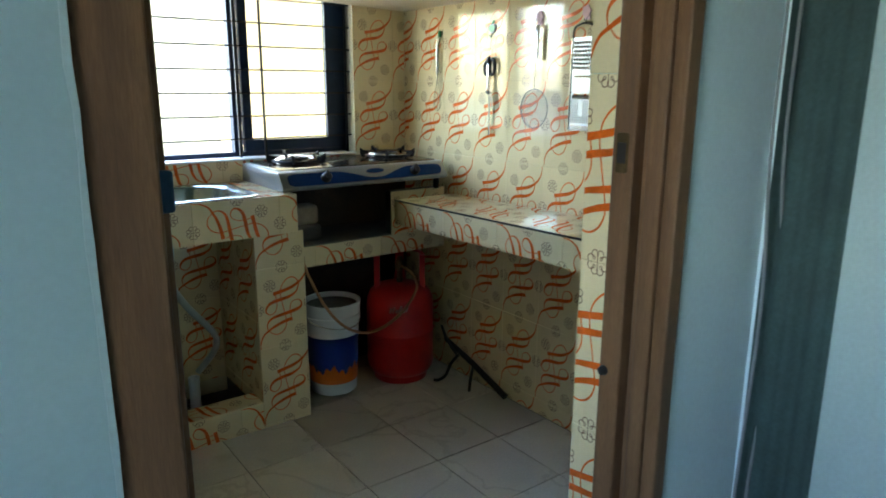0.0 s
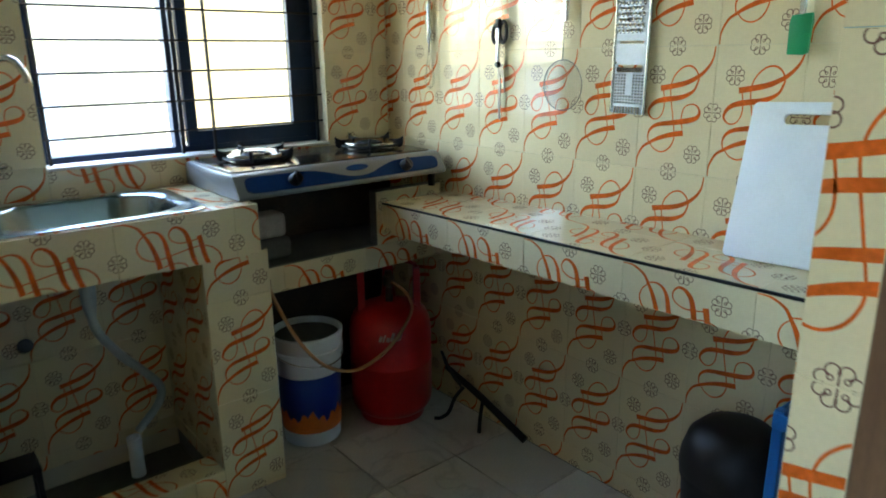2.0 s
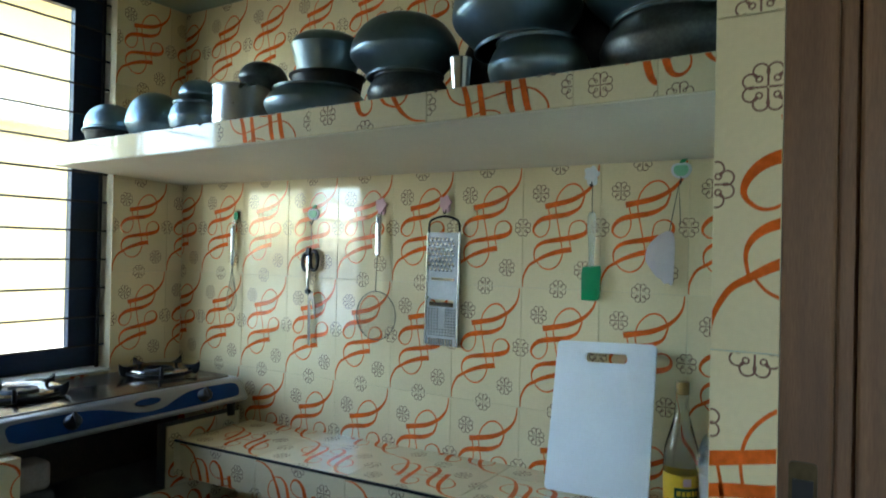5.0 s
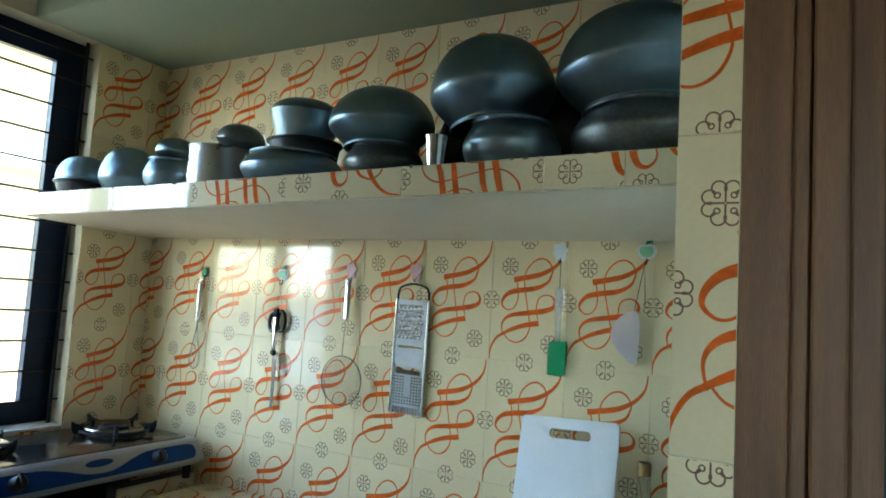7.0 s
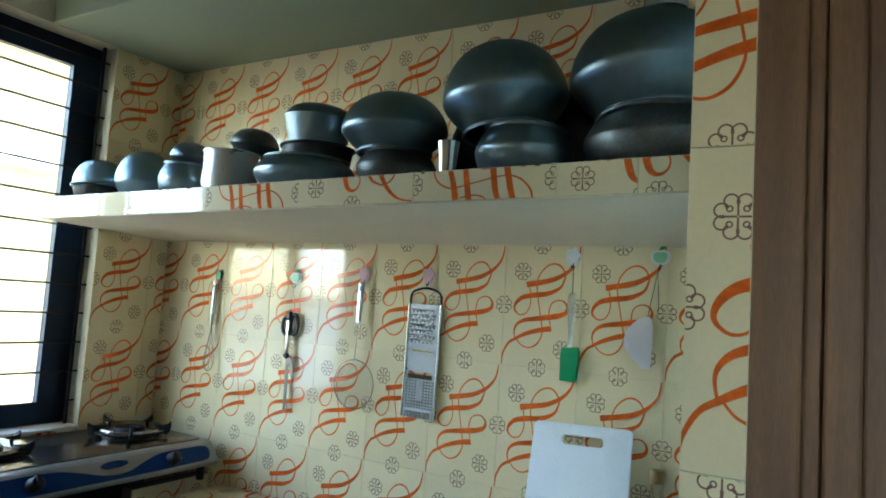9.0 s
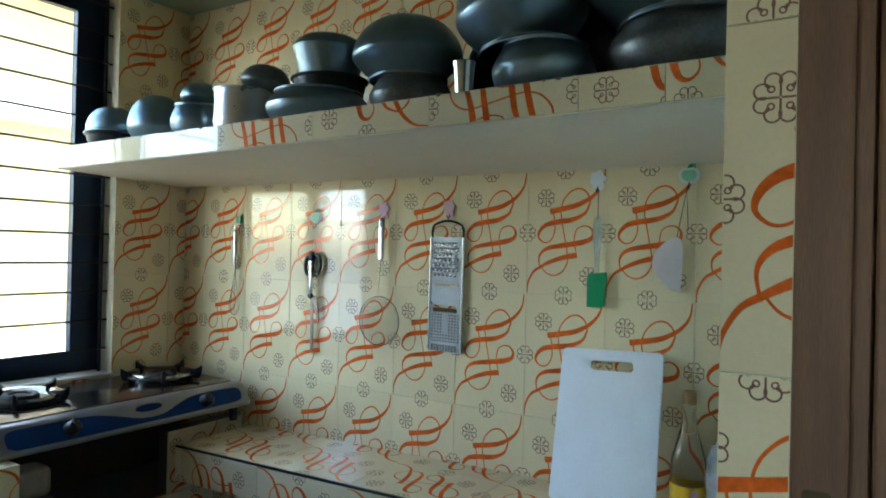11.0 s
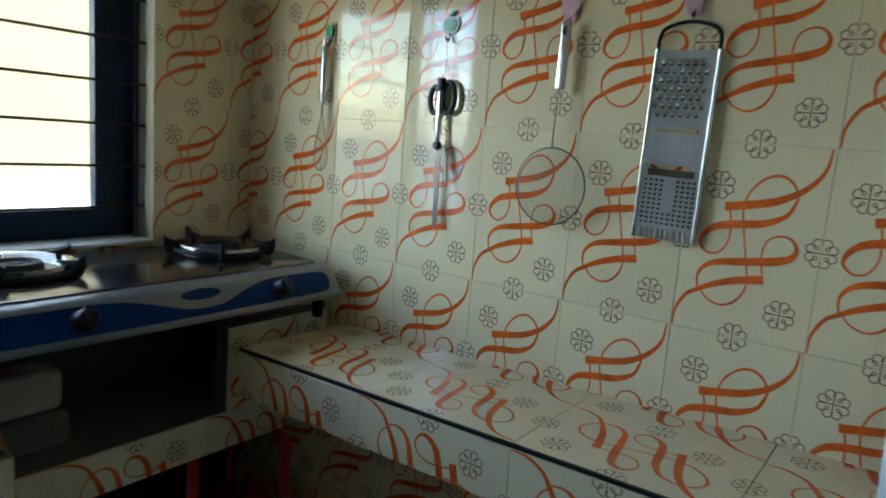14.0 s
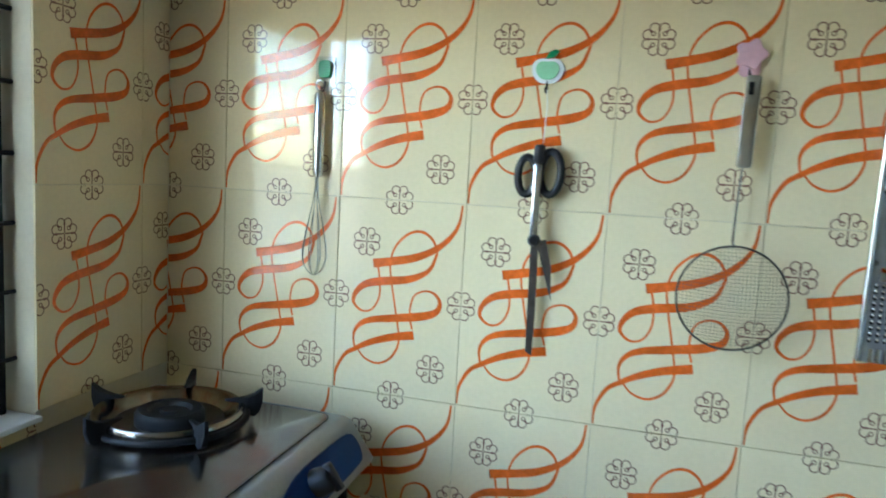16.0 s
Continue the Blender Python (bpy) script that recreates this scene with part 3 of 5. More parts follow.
part("slab", boxes([(0.10, 0.41, 2.272, 2.713, 0.75, 0.879), (0.86, 1.016, 2.272, 2.713, 0.75, 0.879), (0.41, 0.86, 2.272, 2.33, 0.75, 0.879), (0.41, 0.86, 2.66, 2.713, 0.75, 0.879)]), STONE, sink_counter)
part("pier", box(0.866, 1.046, 2.297, 2.713, 0.0, 0.75), STONE, sink_counter)
part("pier", box(0.10, 0.275, 2.297, 2.713, 0.0, 0.75), STONE, sink_counter)
part("kerb", box(0.275, 0.866, 2.297, 2.40, 0.0, 0.10), STONE, sink_counter)
tile_field(sink_counter, north(0.648, 0.745, 2.266), -0.548, 0.374, 0.0, 0.140, 0.0, -0.063, True)
tile_field(sink_counter, M4((0, 1, 0), (0, 0, 1), (1, 0, 0), (1.022, 2.268, 0.745)), 0.0, 0.445, 0.0, 0.140, 0.1, -0.03, True)
tile_field(sink_counter, north(0.862, 0.010, 2.291), 0.0, 0.190, -0.010, 0.735, 0.0, 0.0)
tile_field(sink_counter, M4((0, 1, 0), (0, 0, 1), (1, 0, 0), (1.052, 2.293, 0.115)), 0.0, 0.41, -0.115, 0.63, 0.0, 0.0)
tile_field(sink_counter, north(0.10, 0.115, 2.291), 0.0, 0.179, -0.115, 0.63, 0.0, 0.0)
tile_field(sink_counter, north(0.279, 0.0, 2.291), 0.0, 0.583, 0.0, 0.104, 0.19, -0.099, True)
tile_field(sink_counter, M4((1, 0, 0), (0, 1, 0), (0, 0, 1), (0.279, 2.293, 0.106)), 0.0, 0.583, 0.0, 0.105, 0.19, -0.05, True)
tile_field(sink_counter, M4((1, 0, 0), (0, 1, 0), (0, 0, 1), (0.10, 2.268, 0.885)), 0.0, 0.922, 0.0, 0.06, 0.615, -0.1, True)
tile_field(sink_counter, M4((1, 0, 0), (0, 1, 0), (0, 0, 1), (0.10, 2.268, 0.885)), 0.76, 0.922, 0.06, 0.44, 0.615, 0.06, True)
# dark brown mottled sheet over the wall behind the ledge
part("bare_cement", box(1.052, 1.776, 2.702, 2.7125, 0.0, 0.866), BROWNCEMENT, wall_north, "dark brown bare cement behind the stove ledge")
tile_field(wall_north, north(0.279, 0.115), 0.0, 0.583, -0.05, 0.62, 0.0, 0.0)
tile_field(sink_counter, M4((0, -1, 0), (0, 0, 1), (-1, 0, 0), (0.862, 2.71, 0.115)), 0.0, 0.416, -0.05, 0.62, 0.0, 0.0)
# ---- more shaping helpers ----
def loft(rings, cap0=True, cap1=True):
    bm = bmesh.new()
    rows = [[bm.verts.new(p) for p in r] for r in rings]
    n = len(rows[0])
    for a, b in zip(rows, rows[1:]):
        for k in range(n):
            bm.faces.new((a[k], a[(k + 1) % n], b[(k + 1) % n], b[k]))
    if cap0:
        bm.faces.new(rows[0][::-1])
    if cap1:
        bm.faces.new(rows[-1])
    bmesh.ops.recalc_face_normals(bm, faces=bm.faces[:])
    return bm


def plate_holes(outline, holes, z0, z1, bevel=0.0):
    """A flat plate with holes through it."""
    bm = bmesh.new()
    edges = []
    for loop in (outline, *holes):
        vs = [bm.verts.new((x, y, z0)) for x, y in loop]
        edges += [bm.edges.new((vs[k], vs[(k + 1) % len(vs)])) for k in range(len(vs))]
    bmesh.ops.triangle_fill(bm, use_beauty=True, use_dissolve=True, edges=edges)
    r = bmesh.ops.extrude_face_region(bm, geom=bm.faces[:])
    bmesh.ops.translate(bm, vec=(0, 0, z1 - z0), verts=[v for v in r["geom"] if isinstance(v, bmesh.types.BMVert)])
    bmesh.ops.recalc_face_normals(bm, faces=bm.faces[:])
    if bevel:
        bmesh.ops.bevel(bm, geom=[e for e in bm.edges if len(e.link_faces) == 2 and e.calc_face_angle(0) > 1.2], offset=bevel, segments=2, profile=0.5, affect="EDGES")
    return bm


def ball(r, m=None, u=16, v=10):
    bm = bmesh.new()
    bmesh.ops.create_uvsphere(bm, u_segments=u, v_segments=v, radius=r)
    return moved(bm, m) if m else bm


def shifted(loop, dx, dy):
    return [(x + dx, y + dy) for x, y in loop]


def ring3(loop, dx, dy, z):
    return [(x + dx, y + dy, z) for x, y in loop]


# ---- sink ----
sink = thing("kitchen_sink", pose(0.636, 2.478, 0.0), "stainless steel sink bowl set into the tiled counter", "sink")
part("bowl", loft([ring3(rounded(w, h, r, 8), 0, 0, z) for w, h, r, z in (
    (0.440, 0.326, 0.10, 0.8855), (0.530, 0.380, 0.05, 0.8860), (0.536, 0.386, 0.05, 0.8885), (0.525, 0.375, 0.05, 0.8915), (0.455, 0.335, 0.13, 0.8905), (0.440, 0.322, 0.13, 0.880),
    (0.42, 0.30, 0.13, 0.78), (0.39, 0.28, 0.12, 0.745), (0.34, 0.23, 0.11, 0.730), (0.08, 0.08, 0.039, 0.724))], False, True), SINKSTEEL, sink, smooth=50)
part("drain", moved(lathe([(0, 0.004), (0.012, 0.004), (0.016, 0.0055), (0.034, 0.0055), (0.038, 0.003), (0.038, 0)], 24), pose(0, 0, 0.7245)), CHROME, sink, smooth=40)
part("drain_pipe", tube([(-0.02, 0, 0.722), (-0.023, 0.0, 0.61), (-0.008, 0.012, 0.54), (0.045, 0.035, 0.45), (0.115, 0.06, 0.36), (0.150, 0.075, 0.30), (0.140, 0.09, 0.24), (0.080, 0.115, 0.160)],
                        [0.024, 0.023, 0.022, 0.021, 0.020, 0.018, 0.015] + [0.0125] * 36, 10, smooth_steps=6), PIPE, sink, "grey corrugated waste hose", 60)

faucet = thing("swan_neck_tap", pose(0.475, 2.704, 1.045), "chrome swan-neck tap fixed to the tiled wall", "tap")
part("wall_flange", moved(lathe([(0, 0.014), (0.018, 0.014), (0.026, 0.008), (0.029, 0.0)], 24), M4((1, 0, 0), (0, 0, 1), (0, -1, 0), (0, 0, 0))), CHROME, faucet, smooth=40)
part("valve_body", tube([(0, -0.012, 0), (0, -0.045, 0.004), (0, -0.075, 0.02)], [0.016, 0.019, 0.014], 14), CHROME, faucet, smooth=40)
part("handle", add(lathe([(0, 0.034), (0.014, 0.032), (0.017, 0.02), (0.012, 0.0)], 16), box(-0.03, 0.03, -0.006, 0.006, 0.026, 0.036, 0.003)), CHROME, faucet, smooth=40).matrix_basis = pose(0, -0.05, -0.016, 180, 0, 30)
part("spout", tube([(0, -0.070, 0.015), (-0.002, -0.078, 0.07), (0.0, -0.08, 0.14), (0.015, -0.082, 0.195), (0.045, -0.09, 0.228), (0.078, -0.10, 0.224), (0.098, -0.105, 0.19), (0.102, -0.107, 0.168)],
                   0.0095, 12, smooth_steps=5), CHROME, faucet, smooth=60)

mug = thing("steel_jug", pose(0.335, 2.630, 0.9545, 0, 90, 0), "stainless steel jug lying by the sink", "jug")
part("jug_body", lathe([(0, 0.003), (0.040, 0.003), (0.044, 0.0), (0.052, 0.012), (0.062, 0.045), (0.063, 0.070), (0.056, 0.098), (0.050, 0.110), (0.054, 0.124), (0.060, 0.130), (0.058, 0.131), (0.049, 0.112), (0.058, 0.07), (0.05, 0.015), (0, 0.008)], 36), STEEL, mug, smooth=40)
part("handle", tube([(-0.05, -0.004, 0.115), (-0.085, -0.004, 0.105), (-0.092, -0.004, 0.06), (-0.058, -0.004, 0.035)], 0.0045, 8, smooth_steps=5), STEEL, mug, smooth=60)

bay_stand = thing("iron_stand", pose(0.345, 2.47, 0.0), "small black iron stand inside the sink bay", "stand")
part("top_plate", box(-0.065, 0.085, -0.05, 0.05, 0.225, 0.240, 0.002), IRON, bay_stand)
for x in (-0.058, 0.076):
    for y in (-0.042, 0.042):
        part("leg", box(x - 0.007, x + 0.007, y - 0.007, y + 0.007, 0.0, 0.225), IRON, bay_stand)
# thin dark cement sheet over the floor inside the bay
tagged(part("bay_floor", box(0.277, 0.864, 2.402, 2.702, 0.0015, 0.0075, 0.002), BAYCEMENT), "dark cement floor of the sink bay", "floor", **K)
stub = thing("pipe_stub", pose(0.70, 2.60, 0.0), "white plastic waste pipe stub in the floor", "pipe")
part("pipe", lathe([(0, 0), (0.022, 0), (0.020, 0.11), (0.022, 0.112), (0.022, 0.14), (0.017, 0.14), (0.020, 0.02), (0, 0.02)], 20), WHITEPLASTIC, stub, smooth=40)
outlet = thing("wall_outlet_hole", north(0.475, 0.475, 2.7095), "dark round overflow outlet in the tiled wall", "outlet")
part("cover", lathe([(0, 0.004), (0.018, 0.004), (0.022, 0.002), (0.022, 0.0)], 20), BLACK, outlet, smooth=40)

# ---- stove ----
stove = thing("gas_stove", pose(1.360, 2.310, 0.887) @ Matrix.Diagonal((0.965, 1, 0.92, 1)), "two-burner table gas stove, silver with blue front panel", "stove")


def stove_body():
    prof = [(0.0, 0.0), (-0.006, 0.012), (0.032, 0.070), (0.045, 0.076), (0.375, 0.080), (0.395, 0.072), (0.398, 0.0)]
    return loft([[(x, y, z) for y, z in prof] for x in (-0.385, 0.385)])


bm = stove_body()
bmesh.ops.bevel(bm, geom=bm.edges[:], offset=0.005, segments=2, profile=0.5, affect="EDGES")
part("body", bm, STOVEGREY, stove, smooth=40)
part("top_plate", moved(plate(rounded(0.735, 0.315, 0.02), 0, 0.004, 0.0015), pose(0, 0.215, 0.0785, 0.7, 0, 0)), STOVETOP, stove, "stained steel hob top", 40)
front = M4((1, 0, 0), (0, 0.548, 0.836), (0, -0.836, 0.548), (-0.385, -0.0075, 0.0115))
blue = [(x, y) for x, y, _ in spline([(x, y, 0) for x, y in ((0.030, 0.018), (0.030, 0.050), (0.050, 0.061), (0.12, 0.062), (0.24, 0.060), (0.31, 0.045), (0.38, 0.024), (0.45, 0.024), (0.51, 0.045), (0.57, 0.061), (0.66, 0.063), (0.725, 0.060), (0.742, 0.045), (0.735, 0.020), (0.71, 0.012), (0.60, 0.010), (0.40, 0.008), (0.15, 0.008), (0.05, 0.009))], 4)]
part("front_panel", moved(plate(blue, 0, 0.003), front), STOVEBLUE, stove, "glossy blue control panel")
part("emblem", moved(plate([(0.415 + 0.042 * math.cos(k * 0.3142), 0.052 + 0.011 * math.sin(k * 0.3142)) for k in range(20)], 0, 0.0025), front), STOVEBLUE, stove)
for x in (0.185, 0.60):
    part("knob", moved(add(lathe([(0, 0.026), (0.014, 0.026), (0.018, 0.022), (0.021, 0.0)], 20), box(-0.005, 0.005, -0.02, 0.02, 0.02, 0.032, 0.002)), front @ pose(x, 0.035, 0.002)), BLACK, stove, "black plastic knob", 40)
for bx, by in ((-0.205, 0.244), (0.236, 0.246)):
    part("drip_pan", moved(lathe([(0, 0.003), (0.040, 0.003), (0.058, 0.004), (0.070, 0.007), (0.076, 0.010), (0.076, 0)], 40), pose(bx, by, 0.0825)), DARKSTEEL, stove, "tarnished drip pan", 40)
    part("burner_head", moved(lathe([(0, 0.022), (0.012, 0.022), (0.014, 0.018), (0.026, 0.018), (0.030, 0.024), (0.042, 0.024), (0.047, 0.018), (0.047, 0.003)], 32), pose(bx, by, 0.082)), IRON, stove, smooth=40)
    part("burner_ring", moved(lathe([(0.070, 0.006), (0.078, 0.0115), (0.088, 0.0195), (0.095, 0.024), (0.099, 0.0245), (0.101, 0.022), (0.100, 0.012), (0.098, 0.002), (0.088, 0.010), (0.072, 0.003), (0.070, 0.006)], 48), pose(bx, by, 0.083)), BURNTSTEEL, stove, "shiny steel ring round the burner", 50)
    bm = tube([(0.104 * math.cos(k * math.pi / 18), 0.104 * math.sin(k * math.pi / 18), 0.010) for k in range(36)], 0.0052, 8, True)
    ring = part("pan_support", moved(bm, pose(bx, by, 0.084)), IRON, stove, "black cast pan support with five prongs", 40)
    for k in range(5):
        arm = loft([[(r, -w, z0), (r, w, z0), (r, w, z1), (r, -w, z1)] for r, w, z0, z1 in ((0.074, 0.0025, 0.027, 0.030), (0.092, 0.004, 0.023, 0.031), (0.104, 0.006, 0.004, 0.032), (0.114, 0.006, 0.0, 0.035), (0.122, 0.0045, 0.006, 0.041), (0.127, 0.003, 0.022, 0.044))])
        bmesh.ops.bevel(arm, geom=arm.edges[:], offset=0.0008, segments=1, affect="EDGES")
        part("prong", moved(arm, pose(bx, by, 0.084, 0, 0, k * 72 + 20)), IRON, ring)
for x in (-0.35, 0.35):
    part("foot", moved(lathe([(0, -0.008) if x < 0 else (0, -0.05), (0.012, -0.008) if x < 0 else (0.012, -0.05), (0.014, 0.002)], 12), pose(x, 0.035, 0)), BLACK, stove)
part("gas_inlet", tube([(-0.20, 0.38, 0.02), (-0.20, 0.41, 0.02)], 0.008, 10), BRASS, stove)

for nm, x0, x1, y0, y1, z0, z1, mat, lab in (("brick", 1.060, 1.215, 2.46, 2.56, 0.654, 0.722, STONE, "dark grey brick lying on the ledge"), ("wrapped_block", 1.062, 1.205, 2.465, 2.55, 0.723, 0.800, BRICKS, "pale wrapped block resting on a brick")):
    t = thing(nm, pose((x0 + x1) / 2, (y0 + y1) / 2, z0), lab, "block")
    part("body", box((x0 - x1) / 2, (x1 - x0) / 2, (y0 - y1) / 2, (y1 - y0) / 2, 0, z1 - z0, 0.016, 3), mat, t, smooth=50)

# ---- under the counters ----
bucket = thing("paint_bucket", pose(1.248, 2.470, 0.0) @ Matrix.Diagonal((1, 1, 1.045, 1)), "white paint bucket with blue and orange label", "bucket")
part("pail", lathe([(0, 0.004), (0.088, 0.004), (0.092, 0.0), (0.096, 0.004), (0.112, 0.300), (0.118, 0.302), (0.119, 0.325), (0.115, 0.327), (0.118, 0.345), (0.121, 0.375), (0.117, 0.378), (0.111, 0.376), (0.108, 0.33), (0.094, 0.02), (0, 0.012)], 48), WHITEPLASTIC, bucket, smooth=35)
part("lid", lathe([(0, 0.352), (0.100, 0.352), (0.109, 0.354), (0.108, 0.358), (0.09, 0.358), (0, 0.356)], 40), STONE, bucket, "dusty grey lid sunk inside the rim", 40)


def band(r0, z0, r1, z1, jag=0.0, n=72):
    bm = bmesh.new()
    a, b = [], []
    for k in range(n):
        t = 2 * math.pi * k / n
        zz = z1 + jag * (abs((k % 12) - 6) / 6 - 0.5) + jag * 0.4 * math.sin(k * 1.7)
        rr = r0 + (r1 - r0) * (zz - z0) / (z1 - z0)
        a.append(bm.verts.new((r0 * math.cos(t), r0 * math.sin(t), z0)))
        b.append(bm.verts.new((rr * math.cos(t), rr * math.sin(t), zz)))
    for k in range(n):
        bm.faces.new((a[k], a[(k + 1) % n], b[(k + 1) % n], b[k]))
    return bm


rz = lambda z, e: 0.096 + 0.016 * (z - 0.004) / 0.296 + e
part("label_blue", band(rz(0.085, 0.0008), 0.085, rz(0.245, 0.0008), 0.245), BLUE, bucket, "royal blue printed label", 60)
part("label_orange", band(rz(0.05, 0.0016), 0.05, rz(0.11, 0.0016), 0.110, 0.03), ORANGE, bucket, "orange flame print", 60)
part("bail", tube([(0.119 * math.cos(radians(a)), 0.119 * math.sin(radians(a)), 0.315 - 0.03 * math.sin(radians((a + 170) % 180))) for a in range(-170, -9, 10)], 0.002, 6), STEEL, bucket)

gas = thing("gas_cylinder", pose(1.556, 2.420, 0.0), "red painted steel cooking gas cylinder", "gas cylinder")
part("shell", lathe([(0, 0.02), (0.10, 0.02), (0.128, 0.032), (0.143, 0.055), (0.147, 0.08), (0.147, 0.215), (0.149, 0.218), (0.149, 0.226), (0.147, 0.230), (0.147, 0.335), (0.143, 0.366), (0.130, 0.396), (0.10, 0.418), (0.05, 0.430), (0, 0.432)], 48), RED, gas, smooth=40)
part("foot_ring", lathe([(0.112, 0.0), (0.116, 0.0), (0.120, 0.03), (0.115, 0.032), (0.112, 0.0)], 40), RED, gas, smooth=40)
for a in (-33, 57, 147):
    c, n = math.cos(radians(a)), math.sin(radians(a))
    post = loft([[(-w, -0.012, z), (w, -0.012, z), (w, 0.012, z), (-w, 0.012, z)] for w, z in ((0.034, 0.402), (0.025, 0.43), (0.019, 0.47), (0.018, 0.552))])
    part("guard_post", moved(post, pose(0.098 * c, 0.098 * n, 0, 0, 0, a + 90)), RED, gas)
part("guard_ring", tube([(0.098 * math.cos(radians(a)), 0.098 * math.sin(radians(a)), 0.556) for a in range(-30, 151, 10)], 0.007, 8), RED, gas, smooth=60)
part("valve", lathe([(0, 0.545), (0.012, 0.545), (0.014, 0.53), (0.020, 0.525), (0.020, 0.49), (0.012, 0.485), (0.014, 0.43)], 16), BRASS, gas, smooth=40)
bm = bmesh.new()
for k, (a, z, w, h) in enumerate(((222, 0.345, 0.010, 0.022), (227, 0.348, 0.006, 0.028), (232, 0.343, 0.012, 0.016), (238, 0.352, 0.010, 0.030), (244, 0.346, 0.012, 0.018), (249, 0.352, 0.005, 0.026))):
    add(bm, moved(box(-w / 2, w / 2, -0.0012, 0.0012, -h / 2, h / 2), pose(0.1478 * math.cos(radians(a)), 0.1478 * math.sin(radians(a)), z, 0, 18, a + 90)))
tagged(part("lettering", bm, FADED, gas, "faded white lettering"), kind="stuff")
hose = thing("gas_hose", pose(0, 0, 0), "tan rubber gas hose from stove to cylinder", "hose")
part("tube", tube([(1.167, 2.708, 0.905), (1.10, 2.64, 0.84), (1.085, 2.42, 0.70), (1.085, 2.375, 0.60), (1.105, 2.345, 0.52), (1.145, 2.315, 0.42), (1.21, 2.285, 0.335), (1.30, 2.27, 0.295), (1.40, 2.27, 0.31), (1.50, 2.285, 0.36), (1.565, 2.30, 0.43), (1.57, 2.34, 0.48), (1.556, 2.402, 0.505)], 0.0062, 8, smooth_steps=6), HOSE, hose, smooth=60)

boti = thing("floor_knife_stand", pose(1.715, 2.10, 0.0), "black iron folding floor knife leaning in the corner", "kitchen tool")
part("base_bar", tube([(0.042, -0.165, 0.014), (0.02, 0.03, 0.105), (-0.005, 0.19, 0.175)], [0.014, 0.013, 0.010], 8), IRON, boti, smooth=50)
part("foot", tube([(0.0, 0.10, 0.125), (-0.03, 0.115, 0.085), (-0.055, 0.12, 0.035), (-0.075, 0.145, 0.009), (-0.09, 0.16, 0.009)], 0.007, 8, smooth_steps=4), IRON, boti, smooth=60)
part("foot", tube([(0.02, 0.02, 0.10), (-0.01, 0.0, 0.06), (-0.025, -0.01, 0.02), (-0.035, -0.02, 0.008)], 0.007, 8, smooth_steps=4), IRON, boti, smooth=60)
part("blade", plate_holes([(0, 0), (0.06, 0.01), (0.12, 0.04), (0.15, 0.09), (0.13, 0.10), (0.09, 0.06), (0.03, 0.035), (0, 0.03)], [], -0.001, 0.001), SOOTSHADE, boti).matrix_basis = M4((0.0, 0.84, 0.3), (-0.3, -0.1, 0.9), (0.95, -0.1, 0.3), (-0.01, 0.10, 0.12))

bin_ = thing("waste_bin", pose(1.615, 1.160, 0.0), "dark brown plastic bin with a domed lid", "bin")
part("tub", lathe([(0, 0.0), (0.088, 0.0), (0.095, 0.008), (0.110, 0.33), (0.115, 0.333), (0.115, 0.35), (0.108, 0.35), (0.09, 0.02), (0, 0.015)], 40), BROWNBLACK, bin_, smooth=35)
part("lid", lathe([(0.116, 0.345), (0.118, 0.36), (0.115, 0.39), (0.102, 0.432), (0.078, 0.458), (0.045, 0.470), (0, 0.473)], 40), BROWNBLACK, bin_, smooth=35)

rack = thing("vegetable_rack", pose(1.63, 0.908, 0.0), "blue plastic tiered vegetable rack under the counter", "rack")
for x in (-0.125, 0.125):
    for y in (-0.120, 0.120):
        part("post", box(x - 0.011, x + 0.011, y - 0.011, y + 0.011, 0.0, 0.60, 0.003), RACKBLUE, rack)
for z in (0.10, 0.34, 0.56):
    part("tray", box(-0.13, 0.13, -0.125, 0.125, z, z + 0.006, 0.002), BROWNBLACK, rack, "dark tray floor")
    for x0, x1, y0, y1 in ((-0.137, -0.131, -0.132, 0.132), (0.131, 0.137, -0.132, 0.132), (-0.131, 0.131, -0.132, -0.126), (-0.131, 0.131, 0.126, 0.132)):
        part("rail", box(x0, x1, y0, y1, z, z + 0.034, 0.002), RACKBLUE, rack)
veg = None
rnd = random.Random(5)
for x, y in ((-0.08, 0.09), (-0.07, 0.02), (-0.085, -0.05), (-0.01, 0.08), (0.0, 0.0), (-0.01, -0.08), (0.07, 0.05), (0.07, -0.04)):
    r = rnd.uniform(0.022, 0.027)
    m = pose(1.63 + x, 0.908 + y, 0.567 + r * 0.86, rnd.uniform(0, 20), rnd.uniform(0, 20), rnd.uniform(0, 360))
    if veg is None:
        veg = part("potato", ball(0.025, Matrix.Diagonal((1.12, 0.95, 0.88, 1))), VEG, smooth=80)
        tagged(veg, "yellow-green vegetable lying in the blue rack", "vegetable", "vegetables in the rack")
        veg.matrix_basis = m
    else:
        copy_thing(veg, m)

# ---- on the side counter ----
up = Vector((0.100, 0.012, 0.328)).normalized()
right = Vector((0, -1, 0.035)).normalized()
outn = right.cross(up).normalized()
right = up.cross(outn)
board = thing("cutting_board", M4(right, up, outn, (1.664, 1.143, 0.8355)), "white plastic cutting board leaning against the tiles", "cutting board")
slot = shifted(rounded(0.098, 0.022, 0.009), 0.004, 0.308)
part("body", plate_holes(shifted(rounded(0.236, 0.345, 0.012), 0, 0.1725), [slot[::-1]], 0, 0.009, 0.0015), BOARDPLASTIC, board, smooth=40)

oil = thing("oil_bottle", pose(1.700, 0.968, 0.8385), "clear oil bottle with yellow label, nearly empty", "bottle")
